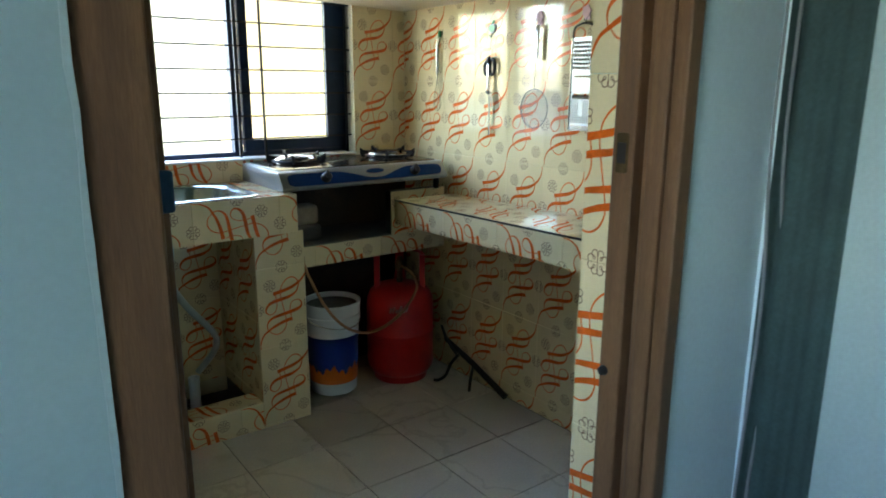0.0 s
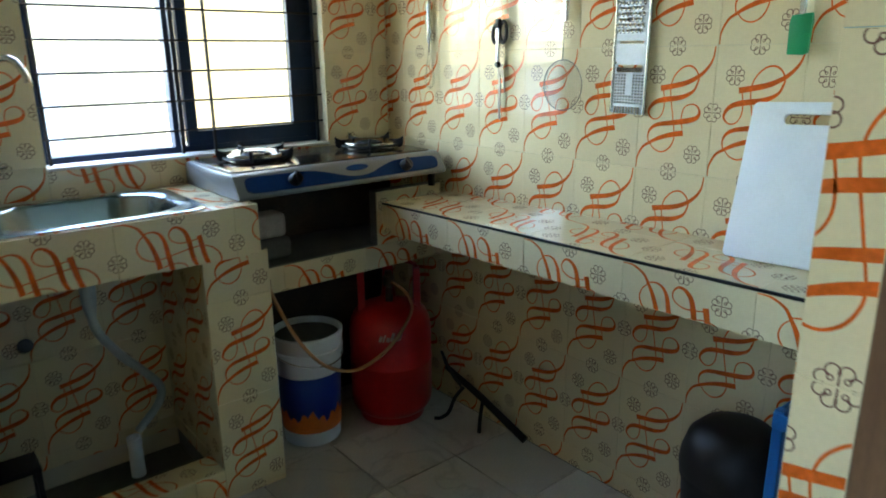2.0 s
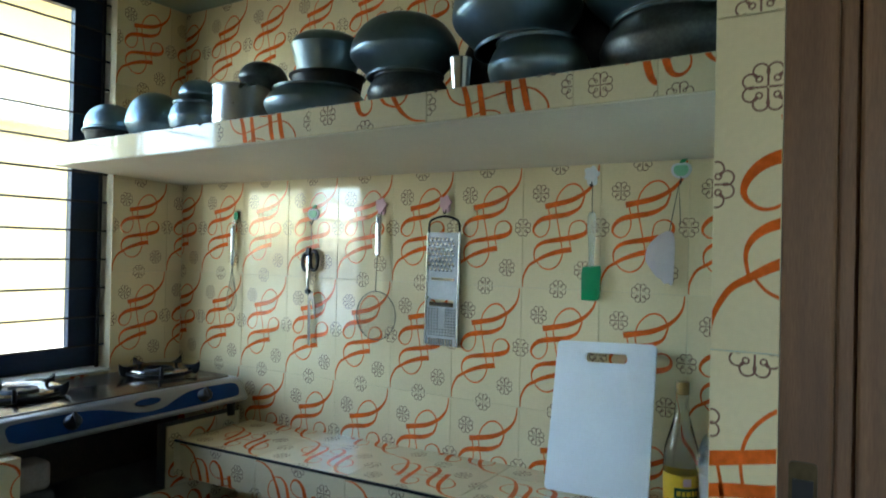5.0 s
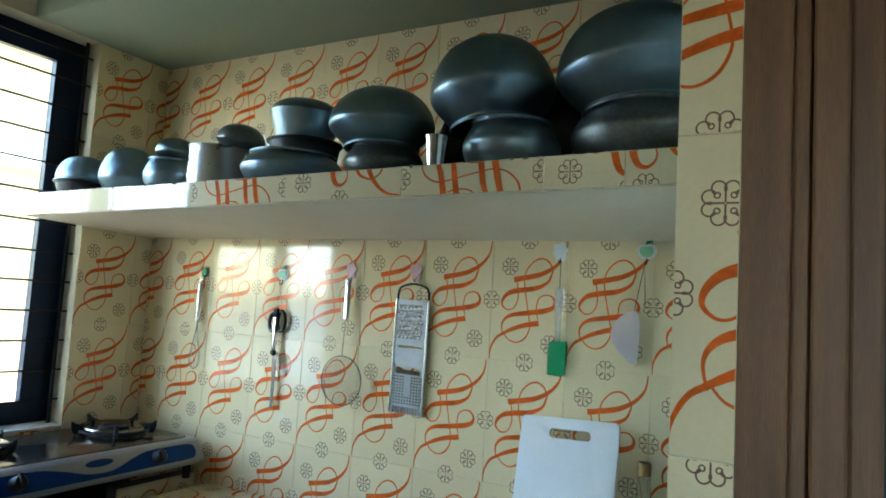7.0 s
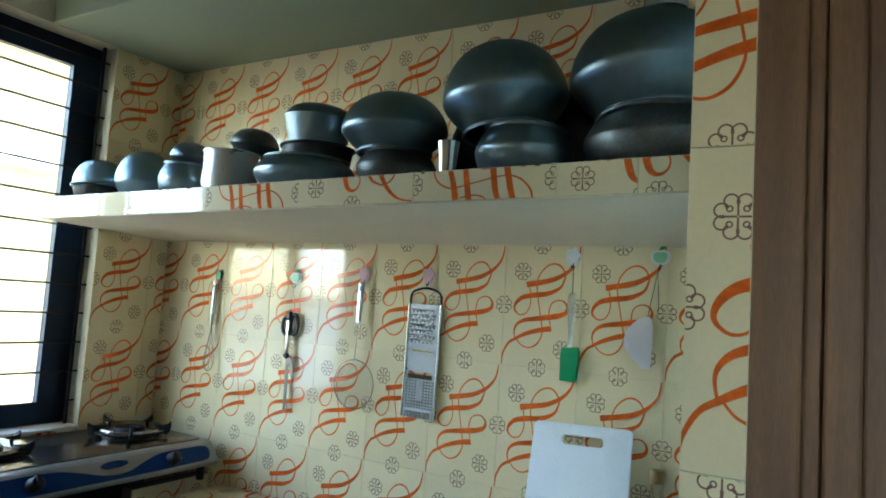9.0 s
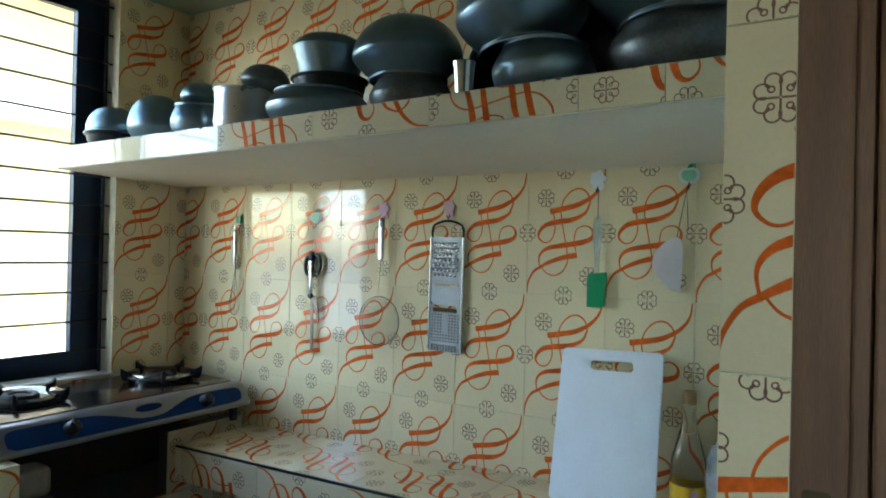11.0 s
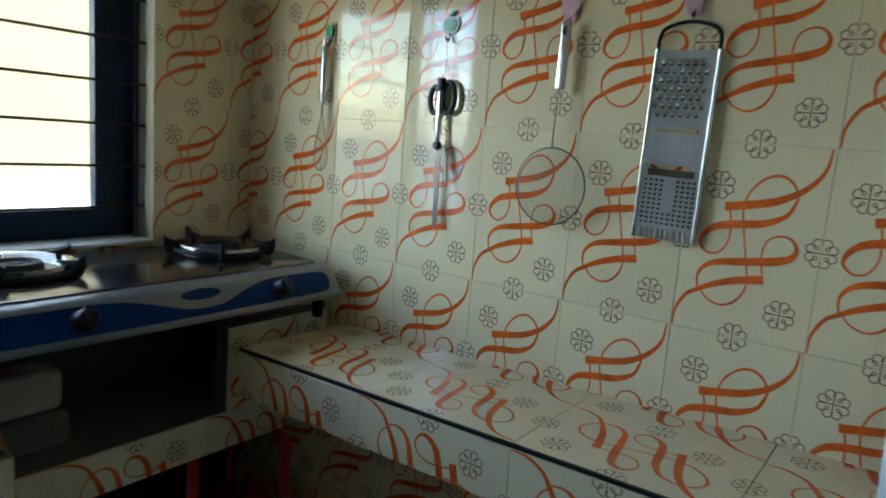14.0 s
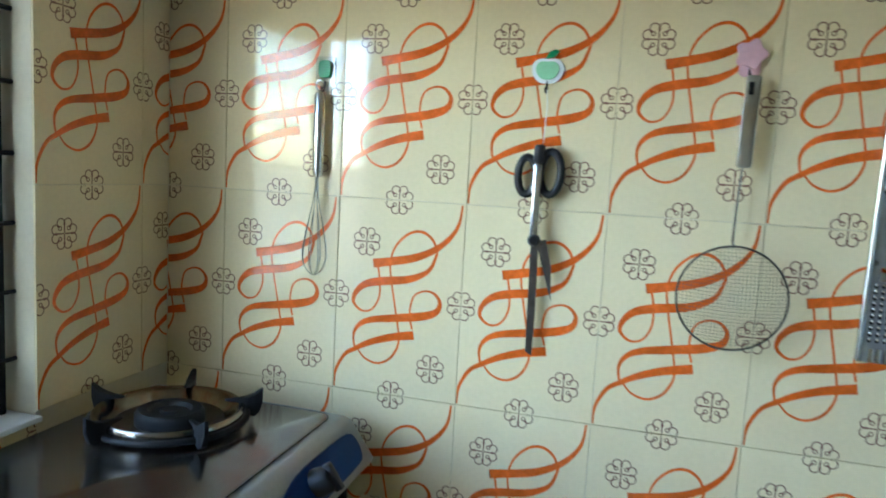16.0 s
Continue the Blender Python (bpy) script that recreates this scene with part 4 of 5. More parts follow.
part("glass", lathe([(0, 0.0), (0.030, 0.0), (0.036, 0.006), (0.036, 0.11), (0.034, 0.13), (0.024, 0.165), (0.016, 0.195), (0.0135, 0.22), (0.0135, 0.245)], 32), CLEAR, oil, smooth=40)
part("oil", lathe([(0, 0.003), (0.028, 0.003), (0.0335, 0.008), (0.0335, 0.060), (0, 0.060)], 28), OIL, oil, "golden oil", 40)
part("cap", lathe([(0, 0.268), (0.013, 0.268), (0.0145, 0.264), (0.0145, 0.243), (0.0142, 0.241)], 20), CAPBROWN, oil, "amber plastic cap", 40)
part("label", band(0.0366, 0.018, 0.0366, 0.078), YELLOW, oil, "yellow paper label", 60)


def label_patch(a0, a1, z0, z1, r):
    """A patch of paper on the round bottle, between two angles and two heights."""
    bm = bmesh.new()
    n = max(2, int((a1 - a0) / 7))
    rows = [[bm.verts.new((r * math.cos(radians(a0 + (a1 - a0) * k / n)), r * math.sin(radians(a0 + (a1 - a0) * k / n)), z)) for k in range(n + 1)] for z in (z0, z1)]
    for k in range(n):
        bm.faces.new((rows[0][k], rows[0][k + 1], rows[1][k + 1], rows[1][k]))
    return bm


dark = part("label_band", label_patch(172, 262, 0.030, 0.052, 0.0370), DARKGREEN, oil, "dark green band on the label")
lettering = bmesh.new()
for a0, a1 in ((180, 192), (196, 206), (210, 224), (228, 238), (242, 252)):
    add(lettering, label_patch(a0, a1, 0.036, 0.046, 0.0373))
tagged(part("lettering", lettering, YELLOW, dark, "yellow printed bars"), kind="stuff")
part("label_flower", label_patch(200, 226, 0.056, 0.072, 0.0370), PINK, oil, "pink printed spot")

jar = thing("storage_jar", pose(1.705, 0.872, 0.8385), "cloudy plastic jar of salt with yellow lid", "jar")
part("jar_body", lathe([(0, 0.0), (0.050, 0.0), (0.058, 0.006), (0.061, 0.02), (0.058, 0.045), (0.061, 0.06), (0.061, 0.11), (0.057, 0.118), (0.061, 0.126), (0.060, 0.135), (0.053, 0.156), (0.040, 0.170), (0.033, 0.176), (0.032, 0.18)], 40), CLOUDY, jar, smooth=40)
part("contents", lathe([(0, 0.004), (0.048, 0.004), (0.055, 0.01), (0.055, 0.085), (0.03, 0.093), (0, 0.09)], 32), FLOUR, jar, "white salt", 40)
part("lid", lathe([(0, 0.206), (0.034, 0.206), (0.037, 0.203), (0.038, 0.178), (0.0375, 0.172), (0.034, 0.172)], 40), YELLOW, jar, "yellow screw lid", 40)
cup = thing("plastic_cup", pose(1.705, 0.868, 1.0455, 0, -2, 0), "blue plastic cup upside down on the jar", "cup")
part("cup_body", lathe([(0.026, 0.0), (0.0275, 0.0), (0.0268, 0.008), (0.0235, 0.085), (0.022, 0.09), (0, 0.09)], 32), CYAN, cup, smooth=40)
part("cup_base", lathe([(0.022, 0.0905), (0.0215, 0.108), (0.020, 0.111), (0, 0.111)], 32), CLOUDY, cup, smooth=40)

# ---- things hung on the tiles ----
def hook(y, z, shape, mat, label):
    t = thing("adhesive_hook", east(y, z, 1.7807), label, "wall hook", "hooks on the tiled wall")
    if shape == "square":
        part("backing", plate(rounded(0.032, 0.044, 0.004), 0, 0.002), CLEAR, t)
        part("badge", moved(plate(rounded(0.020, 0.026, 0.006), 0.002, 0.007, 0.001), pose(0, 0.003, 0)), mat, t)
    elif shape == "apple":
        lobes = []
        for k in range(32):
            a = k * math.pi / 16
            dip = 1 - 0.24 * max(0.0, math.cos(a - math.pi / 2)) ** 6 - 0.10 * max(0.0, math.cos(a + math.pi / 2)) ** 8
            lobes.append((0.0225 * dip * math.cos(a) * (1 + 0.10 * math.sin(a)), 0.0205 * dip * math.sin(a)))
        part("backing", plate(lobes, 0, 0.004, 0.001), WHITEPLASTIC, t)
        part("badge", plate([(0.72 * x, 0.72 * y) for x, y in lobes], 0.0041, 0.007, 0.001), mat, t)
        part("leaf", moved(plate([(0.0, 0.0), (0.005, 0.009), (0.014, 0.013), (0.019, 0.010), (0.012, 0.002)], 0.003, 0.006), pose(-0.004, 0.0155, 0)), GREEN, t)
    else:
        part("backing", moved(plate(rounded(0.026, 0.036, 0.008), 0, 0.004, 0.001), pose(0, -0.010, 0)), mat, t)
        part("badge", plate([((0.018 + 0.0026 * math.cos(5 * a)) * math.cos(a), (0.018 + 0.0026 * math.cos(5 * a)) * math.sin(a)) for a in [k * math.pi / 25 for k in range(50)]], 0.0041, 0.009, 0.0012), mat, t)
    part("prong", tube([(0, -0.015, 0.003), (0, -0.024, 0.004), (0, -0.031, 0.008), (0, -0.030, 0.014), (0, -0.025, 0.016)], 0.0015, 6, smooth_steps=3), IRON, t)
    return t


hook(2.429, 1.474, "square", GREEN, "green adhesive hook on a clear plate")
hook(2.090, 1.480, "apple", MINT, "apple-shaped mint green adhesive hook")
hook(1.829, 1.503, "flower", PINK, "pink flower-shaped adhesive hook")
hook(1.612, 1.506, "flower", PINK, "pink flower-shaped adhesive hook above the grater")
hook(1.203, 1.566, "flower", WHITEPLASTIC, "white flower-shaped adhesive hook")
hook(0.996, 1.566, "apple", MINT, "pale green adhesive hook near the doorway")

whisk = thing("wire_whisk", east(2.432, 1.445, 1.766), "small steel wire whisk hanging from a hook", "whisk")
part("loop", tube([(0.006 * math.cos(k * 0.5236), 0.006 + 0.008 * math.sin(k * 0.5236), 0) for k in range(12)], 0.0012, 6, True), STEEL, whisk)
part("handle", moved(lathe([(0, 0), (0.006, 0.0), (0.0085, -0.006), (0.0085, -0.115), (0.006, -0.128), (0, -0.129)], 16), M4((1, 0, 0), (0, 0, 1), (0, 1, 0), (0.001, -0.004, 0))), STEEL, whisk, smooth=40)
for k in range(4):
    a = math.pi * k / 4
    c, s = math.cos(a), math.sin(a)
    part("wire", tube([(0.002 * c, -0.128, 0.002 * s), (0.004 * c, -0.165, 0.004 * s), (0.019 * c, -0.235, 0.012 * s), (0.018 * c, -0.268, 0.012 * s), (0, -0.285, 0), (-0.018 * c, -0.268, -0.012 * s), (-0.019 * c, -0.235, -0.012 * s), (-0.004 * c, -0.165, -0.004 * s), (-0.002 * c, -0.128, -0.002 * s)], 0.0007, 5, smooth_steps=4), STEEL, whisk)

scissors = thing("kitchen_scissors", east(2.088, 1.468, 1.768), "black-handled kitchen scissors hanging by a cord", "scissors")
part("cord", tube([(0, -0.016, 0.0), (0.002, -0.04, 0), (0.0, -0.09, 0)], 0.0007, 5), WHITEPLASTIC, scissors)
for cx, cy, rx, ry in ((-0.020, -0.136, 0.0125, 0.026), (0.013, -0.131, 0.0145, 0.030)):
    part("finger_ring", tube([(cx + rx * math.cos(k * 0.2618), cy + ry * math.sin(k * 0.2618), 0) for k in range(24)], 0.0058, 8, True), BLACK, scissors, "black plastic finger ring", 60)
part("cap", box(-0.011, 0.004, -0.118, -0.092, -0.002, 0.012, 0.004), BLACK, scissors, "black plastic end cap", 40)
part("grip", box(-0.010, 0.002, -0.222, -0.118, 0.001, 0.010, 0.003), STEEL, scissors, "shiny steel grip", 40)
part("pivot", moved(lathe([(0, 0.008), (0.006, 0.008), (0.009, 0.003), (0.009, -0.003)], 16), pose(-0.003, -0.226, 0.006)), BLACK, scissors, smooth=40)
part("blade", moved(plate([(-0.006, 0), (0.008, 0), (0.009, -0.04), (0.002, -0.088), (-0.002, -0.045)], -0.001, 0.001), pose(0.006, -0.226, 0.003, 0, 0, 12)), DARKSTEEL, scissors)
# second strip draws the scissors' shadow streak down the tiles as a solid shape
part("blade", moved(plate([(-0.006, 0), (0.005, 0), (0.005, -0.11), (0.003, -0.165), (-0.006, -0.16)], -0.001, 0.001), pose(-0.002, -0.229, 0.0, 0, 0, 1)), DARKSTEEL, scissors, "long thin dark strip in place of the scissors' shadow")

strainer = thing("tea_strainer", east(1.832, 1.478, 1.764), "round wire-mesh strainer with a steel handle", "strainer")
part("handle", moved(plate(rounded(0.019, 0.118, 0.004), 0, 0.006, 0.002), pose(0.006, -0.062, 0.0, 0, 0, -1)), STEEL, strainer, smooth=40)
part("hang_eye", box(0.002, 0.008, -0.028, -0.012, 0.0062, 0.0066), BLACK, strainer)
part("neck", tube([(0.004, -0.119, 0.003), (0.002, -0.165, 0.003), (0.001, -0.216, 0.004), (0.003, -0.225, 0.006)], 0.0018, 6), STEEL, strainer)
C = Vector((0.006, -0.292, 0.004))
part("rim", tube([(C.x + 0.069 * math.cos(k * 0.1571), C.y + 0.069 * math.sin(k * 0.1571), C.z + 0.004) for k in range(40)], 0.0014, 6, True), DARKSTEEL, strainer)
bm = bmesh.new()
R = 0.068
for k in range(-14, 15):
    d = k * R / 14.5
    h = math.sqrt(R * R - d * d)
    for axis in (0, 1):
        pts = []
        for q in range(9):
            e = -h + 2 * h * q / 8
            z = 0.004 + 0.024 * max(0.0, 1 - (d * d + e * e) / (R * R))
            pts.append((C.x + (d if axis else e), C.y + (e if axis else d), C.z + z))
        add(bm, tube(pts, 0.00028, 3))
tagged(part("mesh", bm, DARKSTEEL, strainer, "fine woven wire mesh"), kind="stuff")

grater = thing("steel_grater", east(1.613, 1.425, 1.774) @ pose(0, 0, 0, 0, 0, -0.7), "flat stainless steel grater with slicing slots", "grater")
part("sheet", plate_holes(shifted(rounded(0.096, 0.306, 0.006), 0, -0.154), [shifted(rounded(0.074, 0.007, 0.003), 0, -0.128)[::-1], shifted(rounded(0.074, 0.009, 0.003), 0, -0.188)[::-1]], 0.002, 0.0035), GRATERSTEEL, grater)
for x in (-0.050, 0.050):
    part("side_rail", tube([(x, 0.0, 0.003), (x, -0.306, 0.003)], 0.0042, 8), STEEL, grater, smooth=60)
part("hanger", tube([(-0.048, -0.004, 0.003), (-0.048, 0.018, 0.003), (-0.038, 0.034, 0.003), (0.0, 0.043, 0.003), (0.038, 0.034, 0.003), (0.048, 0.018, 0.003), (0.048, -0.004, 0.003)], 0.0032, 8, smooth_steps=4), IRON, grater, "dark wire hanging loop", 60)
bm = bmesh.new()
for j in range(7):
    for i in range(6 + j % 2):
        add(bm, moved(lathe([(0.0038, 0.0036), (0.0052, 0.0058), (0.0034, 0.0092), (0.0016, 0.0084), (0.0, 0.0084)], 8), pose(-0.036 + i * 0.0125 - (0.006 if j % 2 else 0), -0.016 - j * 0.0135, 0, 25, 0, 0)))
tagged(part("coarse_teeth", bm, STEEL, grater), kind="stuff")
bm = bmesh.new()
for j in range(7):
    for i in range(6 + j % 2):
        add(bm, moved(lathe([(0, 0.0042), (0.0036, 0.0042), (0.0040, 0.0036)], 10), pose(-0.036 + i * 0.0125 - (0.006 if j % 2 else 0), -0.022 - j * 0.0135, 0)))
for j in range(10):
    for i in range(10):
        if i not in (4, 5) or j > 6:
            add(bm, moved(lathe([(0, 0.0040), (0.0026, 0.0040), (0.0029, 0.0036)], 8), pose(-0.040 + i * 0.0089, -0.2085 - j * 0.0078, 0)))
tagged(part("punched_surface", bm, BLACK, grater, "dark punched holes"), kind="stuff")
bm = bmesh.new()
for j in range(10):
    for i in range(10):
        if i not in (4, 5) or j > 6:
            add(bm, moved(lathe([(0.0018, 0.0036), (0.0024, 0.005), (0.0008, 0.0072), (0, 0.0072)], 6), pose(-0.040 + i * 0.0089, -0.205 - j * 0.0078, 0, 20, 0, 0)))
tagged(part("fine_teeth", bm, STEEL, grater), kind="stuff")
bm = bmesh.new()
for i in range(9):
    add(bm, box(-0.040 + i * 0.009, -0.034 + i * 0.009, -0.306, -0.288, 0.0036, 0.0075, 0.0012))
tagged(part("ridged_end", bm, STEEL, grater), kind="stuff")
part("slicing_blade", moved(box(-0.038, 0.038, -0.006, 0.006, 0.0, 0.0012), pose(0, -0.196, 0.0055, 14, 0, 0)), STEEL, grater)

spatula = thing("silicone_spatula", east(1.198, 1.536, 1.768), "green silicone spatula with clear handle hanging by string", "spatula")
part("string", tube([(0, 0.005, 0), (0.0, -0.03, 0.001), (0.0, -0.066, 0)], 0.001, 5), BLACK, spatula)
part("handle", moved(loft([ring3(rounded(w, 0.010, 0.0045, 4), 0, 0, z) for w, z in ((0.012, 0.0), (0.020, -0.010), (0.023, -0.035), (0.017, -0.07), (0.013, -0.10), (0.013, -0.135))]), M4((1, 0, 0), (0, 0, -1), (0, 1, 0), (0.0, -0.062, 0.0))), CLOUDY, spatula, "clear plastic handle", 50)
part("head", plate([(-0.020, -0.194), (0.022, -0.190), (0.024, -0.205), (0.021, -0.270), (0.010, -0.274), (-0.022, -0.273), (-0.023, -0.21)], -0.005, 0.005, 0.002), GREEN, spatula, "green silicone head", 40)

scraper = thing("dough_scraper", east(1.032, 1.425, 1.768) @ Matrix.Diagonal((0.85, 0.85, 1, 1)), "white translucent plastic scraper hanging by black string", "scraper")
edge = spline([(x, y, 0) for x, y in ((0.010, 0.004), (0.026, 0.0), (0.032, -0.03), (0.031, -0.085), (0.029, -0.130), (0.024, -0.139), (0.016, -0.134), (0.006, -0.136), (-0.003, -0.124), (-0.014, -0.118), (-0.030, -0.098), (-0.044, -0.072), (-0.038, -0.038), (-0.014, -0.010), (0.010, 0.004))], 4)
part("blade", plate([(p.x, p.y) for p in edge[:-1]], -0.0012, 0.0012), TRANSLUCENT, scraper)
part("string", tube([(0.016, -0.004, 0), (0.028, 0.06, 0.002), (0.041, 0.128, 0.004), (0.044, 0.07, 0.004), (0.046, 0.02, 0.002)], 0.0011, 5), BLACK, scraper)

# ---- pots on the shelf ----
def shelf_top(y):
    return 1.6672 + (2.712 - y) * 0.0144


HANDI = [(0, 0), (0.30, 0.004), (0.52, 0.05), (0.74, 0.165), (0.89, 0.32), (0.965, 0.46), (1.0, 0.60), (0.985, 0.665), (0.92, 0.74), (0.78, 0.865), (0.70, 0.93), (0.675, 0.96), (0.70, 0.985), (0.705, 1.0), (0.68, 0.995), (0.65, 0.95), (0.75, 0.86), (0.95, 0.64), (0.86, 0.33), (0.5, 0.09), (0, 0.04)]
ROUND = [(0, 0), (0.28, 0.015), (0.55, 0.09), (0.78, 0.25), (0.93, 0.48), (1.0, 0.74), (0.99, 0.90), (1.04, 0.96), (1.05, 1.0), (0.97, 0.985), (0.95, 0.74), (0.74, 0.27), (0, 0.06)]
BOWL = [(0, 0), (0.45, 0.0), (0.70, 0.12), (0.88, 0.40), (0.95, 0.80), (0.96, 0.92), (1.02, 0.97), (1.02, 1.0), (0.94, 0.98), (0.90, 0.80), (0.80, 0.40), (0.6, 0.14), (0, 0.06)]
DOME = [(0, 0), (0.62, 0.0), (0.86, 0.10), (0.97, 0.32), (1.0, 0.62), (0.99, 0.90), (1.05, 0.96), (1.06, 1.0), (0.97, 0.985), (0.95, 0.62), (0.82, 0.14), (0, 0.06)]
POT = [(0, 0), (0.90, 0.0), (0.97, 0.04), (0.98, 0.90), (0.985, 0.95), (1.01, 0.985), (1.01, 1.0), (0.98, 0.99), (0.95, 0.88), (0.94, 0.06), (0, 0.03)]


def vessel(name, x, y, z, r, h, profile, mat, flip, label, lean=(0, 0)):
    pr = [(max(0.0, p.x) * r, (1 - p.y if flip else p.y) * h) for p in spline([(a, b, 0) for a, b in profile], 3)]
    t = thing(name, pose(x, y, z, lean[0], lean[1], 0), label, "cooking pot", "pots on the wall shelf")
    part("vessel_body", lathe(pr, 64), mat, t, smooth=48)
    rr = max(a for a, b in profile[-10:] if b > 0.93) * r
    part("rim", tube([(rr * math.cos(k * 0.19635), rr * math.sin(k * 0.19635), 0.002 if flip else h - 0.002) for k in range(32)], 0.0022, 6, True), mat, t, smooth=60)
    return t


GLOBE = [(0, 0), (0.50, 0.0), (0.72, 0.06), (0.88, 0.20), (0.97, 0.38), (1.0, 0.52), (0.985, 0.62), (0.90, 0.80), (0.82, 0.91), (0.80, 0.95), (0.84, 1.0), (0.78, 0.985), (0.76, 0.92), (0.92, 0.60), (0.94, 0.42), (0.70, 0.10), (0, 0.05)]
TAPER = [(0, 0), (0.40, 0.005), (0.68, 0.05), (0.88, 0.15), (0.97, 0.26), (1.0, 0.34), (0.99, 0.37), (0.80, 0.90), (0.79, 0.95), (0.84, 0.985), (0.84, 1.0), (0.78, 0.99), (0.75, 0.90), (0.95, 0.36), (0.66, 0.09), (0, 0.04)]
S = shelf_top
vessel("flat_pan", 1.448, 2.618, S(2.618), 0.080, 0.046, BOWL, SOOTSHADE, False, "blackened low pan at the window end")
vessel("lidded_pan", 1.445, 2.618, S(2.618) + 0.046, 0.077, 0.086, ROUND, ALU, True, "upturned aluminium bowl on a blackened pan", (-3, 3))
vessel("round_pot", 1.470, 2.440, S(2.44), 0.083, 0.150, HANDI, ALU, True, "upturned round aluminium pot on the shelf")
vessel("small_bowl", 1.460, 2.250, S(2.25), 0.070, 0.100, GLOBE, ALU, False, "small round aluminium bowl under another")
vessel("small_bowl", 1.470, 2.245, S(2.245) + 0.098, 0.056, 0.066, HANDI, ALU, True, "small upturned bowl on another bowl")
vessel("straight_pot", 1.460, 2.068, S(2.068), 0.073, 0.120, POT, DULLSTEEL, False, "straight-sided brushed steel pot")
vessel("small_bowl", 1.510, 2.040, S(2.05) + 0.121, 0.066, 0.074, HANDI, SOOTGREY, True, "sooty upturned bowl resting on the steel pot", (5, 2))
vessel("flat_pan", 1.475, 1.812, S(1.812), 0.128, 0.086, GLOBE, ALU, False, "wide low aluminium pan with rounded sides")
vessel("small_bowl", 1.490, 1.792, S(1.795) + 0.050, 0.092, 0.070, BOWL, SOOTSHADE, False, "sooty bowl sitting in the low pan")
vessel("round_pot", 1.490, 1.796, S(1.795) + 0.118, 0.090, 0.110, TAPER, ALU, True, "upturned aluminium pot on a sooty bowl", (2, 0))
vessel("round_pot", 1.490, 1.546, S(1.548), 0.095, 0.088, GLOBE, SOOTGREY, False, "dark bowl below a wide pot")
vessel("wide_pot", 1.490, 1.556, S(1.553) + 0.086, 0.126, 0.142, HANDI, ALU, True, "wide upturned aluminium pot on a dark bowl", (-2, 0))
vessel("round_pot", 1.490, 1.222, S(1.225), 0.104, 0.116, GLOBE, ALU, False, "dull aluminium pot with pitted wall")
vessel("large_pot", 1.500, 1.268, S(1.255) + 0.112, 0.138, 0.198, HANDI, ALU, True, "large upturned aluminium pot, leaning a little", (-7, 0))
vessel("large_pot", 1.540, 0.950, S(0.945), 0.152, 0.132, GLOBE, SOOTGREY, False, "large blackened pan by the door wall")
vessel("large_pot", 1.530, 0.964, S(0.955) + 0.126, 0.163, 0.208, HANDI, ALU, True, "largest upturned aluminium pot on a blackened pan", (-5, 0))
vessel("steel_cup", 1.490, 0.940, S(0.92) + 0.330, 0.042, 0.105, POT, DULLSTEEL, False, "polished steel cup on the largest pot")
# black pans added behind the row so the gaps read as deep shade
for y, r, h in ((1.930, 0.098, 0.150), (1.672, 0.100, 0.150), (1.400, 0.108, 0.215), (1.135, 0.105, 0.250)):
    vessel("black_pan", 1.668, y, S(y), r, h, BOWL, SOOTSHADE, True, "black filler pan added for the shade between the pots")
tumbler = thing("steel_tumbler", pose(1.376, 1.341, S(1.341)), "small flared stainless steel tumbler on the shelf", "tumbler")
part("tumbler_body", lathe([(0, 0.002), (0.015, 0.002), (0.0165, 0.0), (0.0175, 0.01), (0.021, 0.055), (0.0235, 0.072), (0.0225, 0.073), (0.020, 0.056), (0.016, 0.008), (0, 0.006)], 32), STEEL, tumbler, smooth=40)

# ---- the hall ----
# dark hanging sheet and rod, added where the hall wall lies in shade
curtain = thing("curtain", pose(1.118, 0.54, 0), "dark green sheet standing in for the shaded hall corner", "curtain")
rings = []
for z in (0.05, 0.45, 0.85, 1.25, 1.65, 2.0, 2.3):
    pts = [(0.005 * math.sin(k * 0.33 + 0.6 * z) + 0.003 * math.sin(k * 0.71 - 1.1 * z), 0.048 - k * 0.0037) for k in range(41)]
    rings.append([(x, y, z) for x, y in pts] + [(x + 0.003, y, z) for x, y in pts[::-1]])
bm = loft(rings)
part("cloth", bm, SHADESHEET, curtain, smooth=50)
part("rod", tube([(0, 0.05, 2.31), (0, -0.20, 2.31)], 0.008, 10), IRON, curtain, smooth=60)
almirah = thing("steel_cupboard", pose(1.13, -0.02, 0), "grey-green painted steel cupboard", "cupboard")
part("carcass", box(-0.035, 0.003, -0.46, 0.472, 0.06, 1.95, 0.004), ALMIRAH, almirah)
part("plinth", box(-0.025, 0.003, -0.45, 0.462, 0.0, 0.06), IRON, almirah)
for k, (a, b) in enumerate((((1.085, 0.578), (1.075, 0.575)), ((1.115, 0.572), (1.10, 0.560)))):
    wire = thing("hanging_cable", pose(a[0], a[1], 0), "thin grey cable hanging down the wall", "cable", "cables in the corner")
    part("cable", tube([(0.02, 0, 2.4), (0.004, -0.004, 1.7), (-0.010, -0.006, 1.2), (0.006 + 0.012 * k, -0.012, 0.9), (-0.004, -0.008, 0.5), (0.004, -0.006, 0.03)], 0.0028, 6, smooth_steps=6), WIRE, wire, smooth=60)

# ---- outside the window ----
ground = tagged(part("ground", boxes([(-400, 400, -400, 400, -0.62, -0.60)]), EARTH), "dry ground outside, darkened to limit upward bounce", "ground", **K)


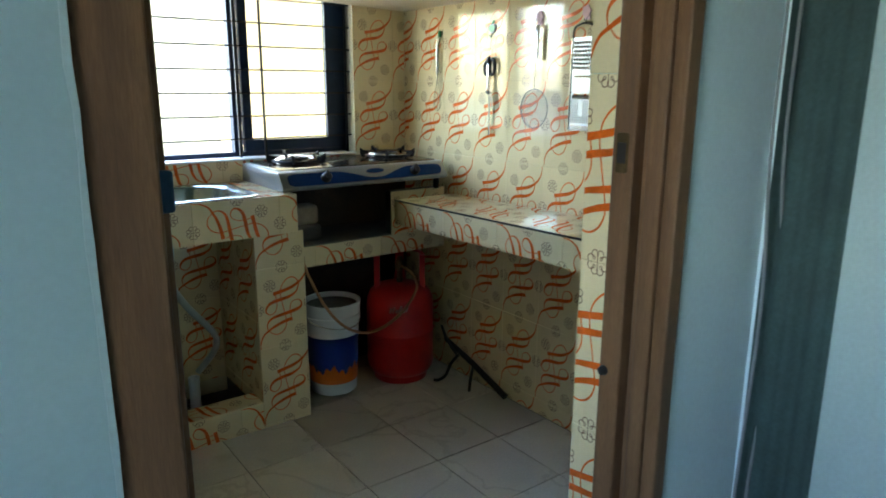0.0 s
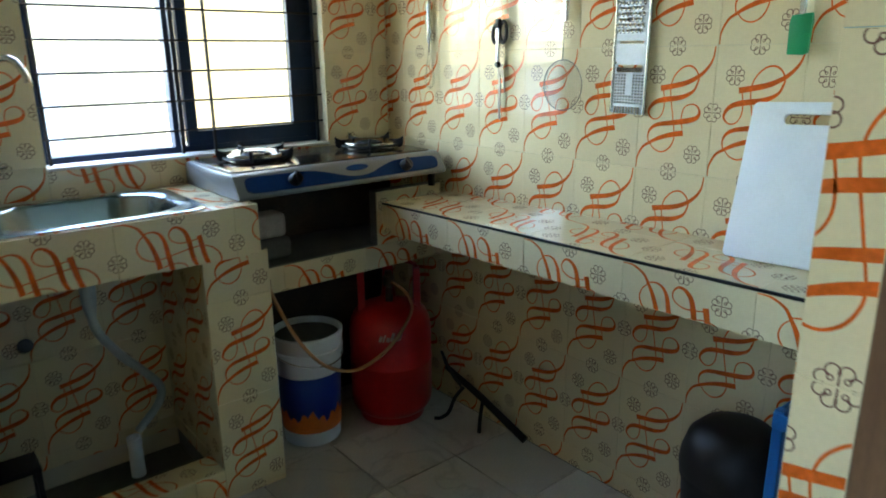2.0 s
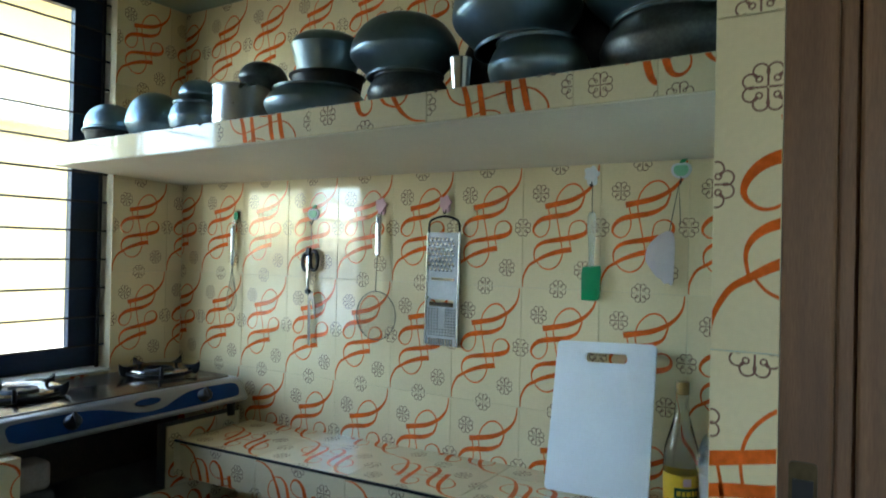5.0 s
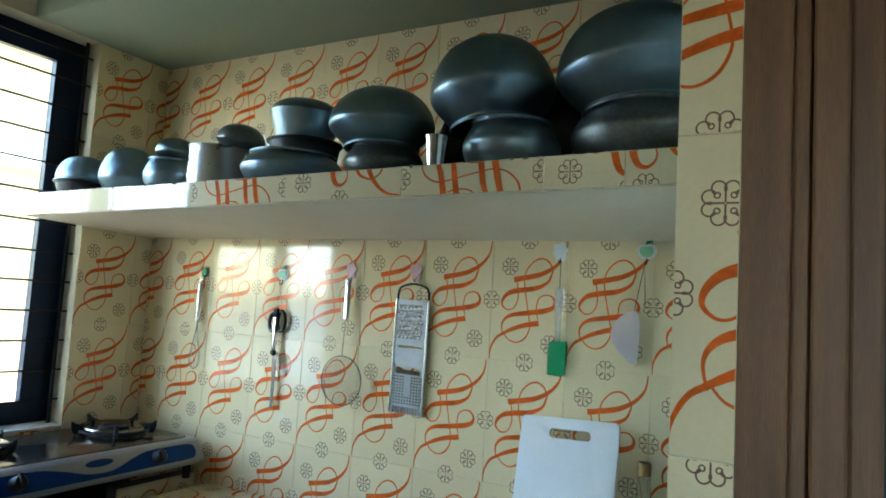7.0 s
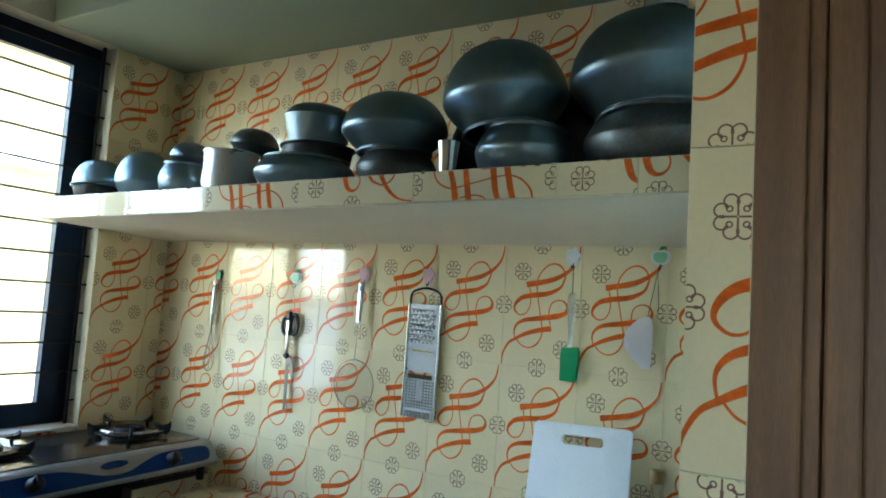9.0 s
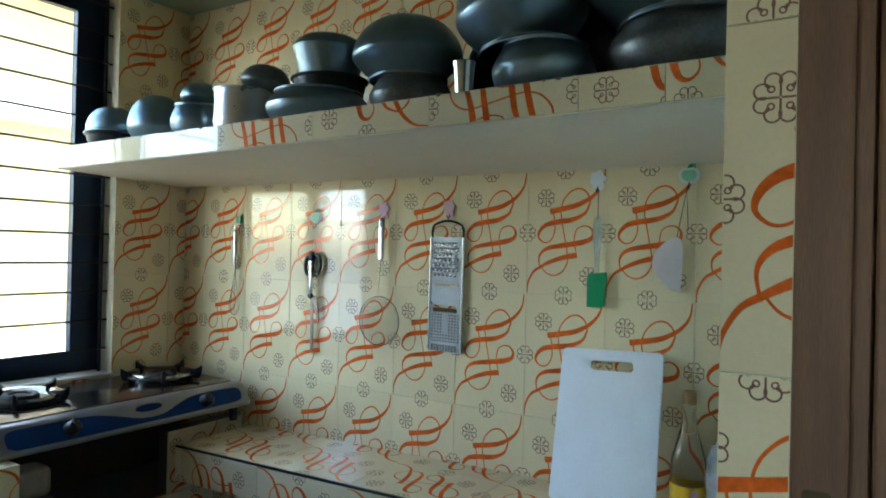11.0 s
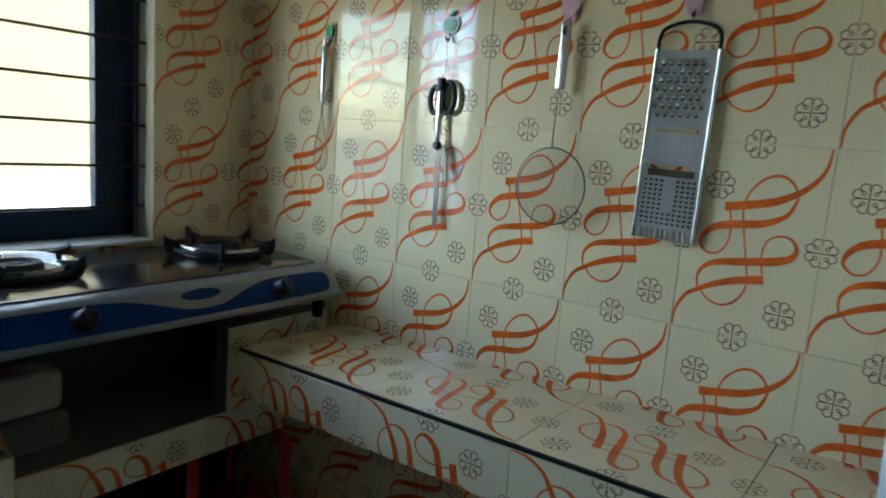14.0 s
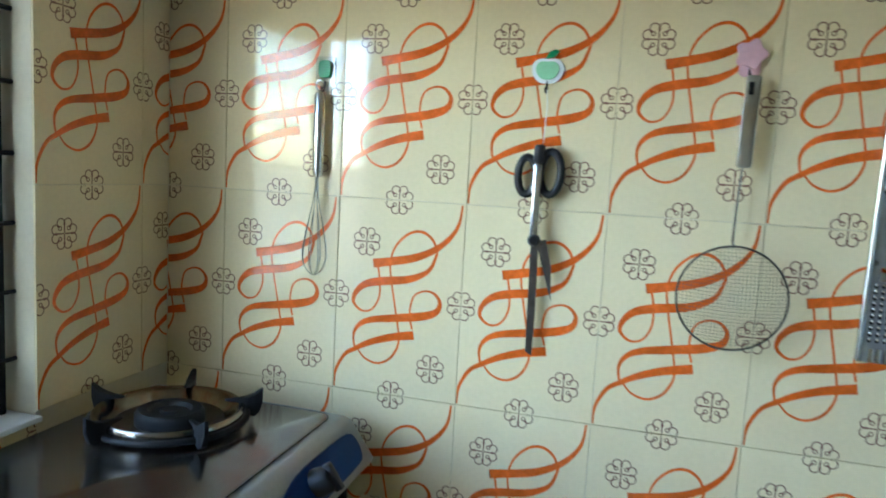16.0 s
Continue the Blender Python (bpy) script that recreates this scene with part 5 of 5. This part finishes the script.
def house(x0, x1, y0, y1, h):
    t = thing("neighbour_house", pose(x0, y0, -0.6), "cream painted neighbouring house in sunlight", "house")
    part("wall", box(0, x1 - x0, 0, y1 - y0, 0, h), FACADE, t)
    part("roof", box(-0.25, x1 - x0 + 0.25, -0.3, y1 - y0 + 0.25, h, h + 0.15, 0.02), WHITEWASH, t)
    for z in (1.25, 2.75):
        part("ledge", box(-0.05, x1 - x0 + 0.05, -0.10, 0, z, z + 0.09, 0.01), WHITEWASH, t)
    for k in range(3):
        w = part("window", box(1.2 + k * 2.1, 2.2 + k * 2.1, -0.03, 0.02, 1.5, 2.4), GLASS, t)
        part("frame", boxes([(1.15 + k * 2.1, 2.25 + k * 2.1, -0.05, -0.031, 1.45, 1.5), (1.15 + k * 2.1, 2.25 + k * 2.1, -0.05, -0.031, 2.4, 2.46), (1.67 + k * 2.1, 1.73 + k * 2.1, -0.05, -0.031, 1.5, 2.4)]), WHITEWASH, w)
    return t


house(1.75, 9.0, 5.2, 10.0, 3.6)
yard = thing("boundary_wall", pose(-9.0, 7.5, -0.6), "low whitewashed yard wall with pickets", "wall")
part("masonry", box(0, 10.6, 0, 0.15, 0, 1.75, 0.02), YARDWALL, yard)
part("coping", box(0, 10.6, -0.04, 0.19, 1.75, 1.82, 0.01), WHITEWASH, yard)
for k in range(28):
    part("picket", box(0.4 + k * 0.36, 0.43 + k * 0.36, 0.06, 0.09, 1.82, 2.10), NAVY, yard)
tree = thing("garden_tree", pose(-0.6, 9.6, -0.6), "leafy green tree beyond the yard wall", "tree")
part("trunk", tube([(0, 0, 0), (0.05, 0, 1.0), (0.0, 0.05, 2.0), (0.1, 0, 3.0)], [0.14, 0.11, 0.09, 0.05], 10), BARK, tree, smooth=60)
rnd = random.Random(11)
for k in range(5):
    a = k * 1.26
    part("limb", tube([(0.02, 0.02, 1.7 + 0.15 * k), (0.5 * math.cos(a), 0.5 * math.sin(a), 2.3 + 0.12 * k), (0.95 * math.cos(a), 0.95 * math.sin(a), 2.6 + 0.2 * k)], [0.05, 0.035, 0.015], 7), BARK, tree, smooth=60)
bm = bmesh.new()
for k in range(900):
    a, q = rnd.uniform(0, 6.283), rnd.random() ** 0.5
    c = Vector((1.25 * q * math.cos(a), 1.25 * q * math.sin(a), 2.75 + rnd.uniform(-0.7, 0.9) * (1.1 - 0.6 * q) + 0.15 * math.sin(3 * a)))
    m = Matrix.Translation(c) @ Euler((rnd.uniform(-1, 1), rnd.uniform(-1, 1), rnd.uniform(0, 6.28))).to_matrix().to_4x4()
    s = rnd.uniform(0.06, 0.11)
    bm.faces.new([bm.verts.new(m @ Vector(p)) for p in ((-s, 0, 0), (0, -0.4 * s, 0.02), (s, 0, 0), (0, 0.4 * s, 0.02))])
tagged(part("crown", bm, LEAF, tree), kind="stuff")

# ---- floor tiles ----
FX, FY = 0.278, 0.312


def marble(x0, x1, y0, y1):
    bm = bmesh.new()
    slab_piece(bm, x0 + 0.0015, x1 - 0.0015, y0 + 0.0015, y1 - 0.0015, 0.008, 0.001)
    return mesh_of("tile", bm, MARBLE)


full = marble(0, FX, 0, FY)
for i in range(-3, 5):
    for j in range(-5, 4):
        x, y = 0.70 + i * FX, 2.035 + j * FY
        x0, x1, y0, y1 = max(x, 0.10), min(x + FX, 1.781), max(y, 0.60), min(y + FY, 2.71)
        if x1 - x0 < 0.02 or y1 - y0 < 0.02:
            continue
        cut = (x1 - x0 < FX - 1e-4) or (y1 - y0 < FY - 1e-4)
        ob = new("tile", marble(x0 - x, x1 - x, y0 - y, y1 - y) if cut else full)
        ob.parent = floor
        ob.matrix_basis = pose(x, y, 0.0)
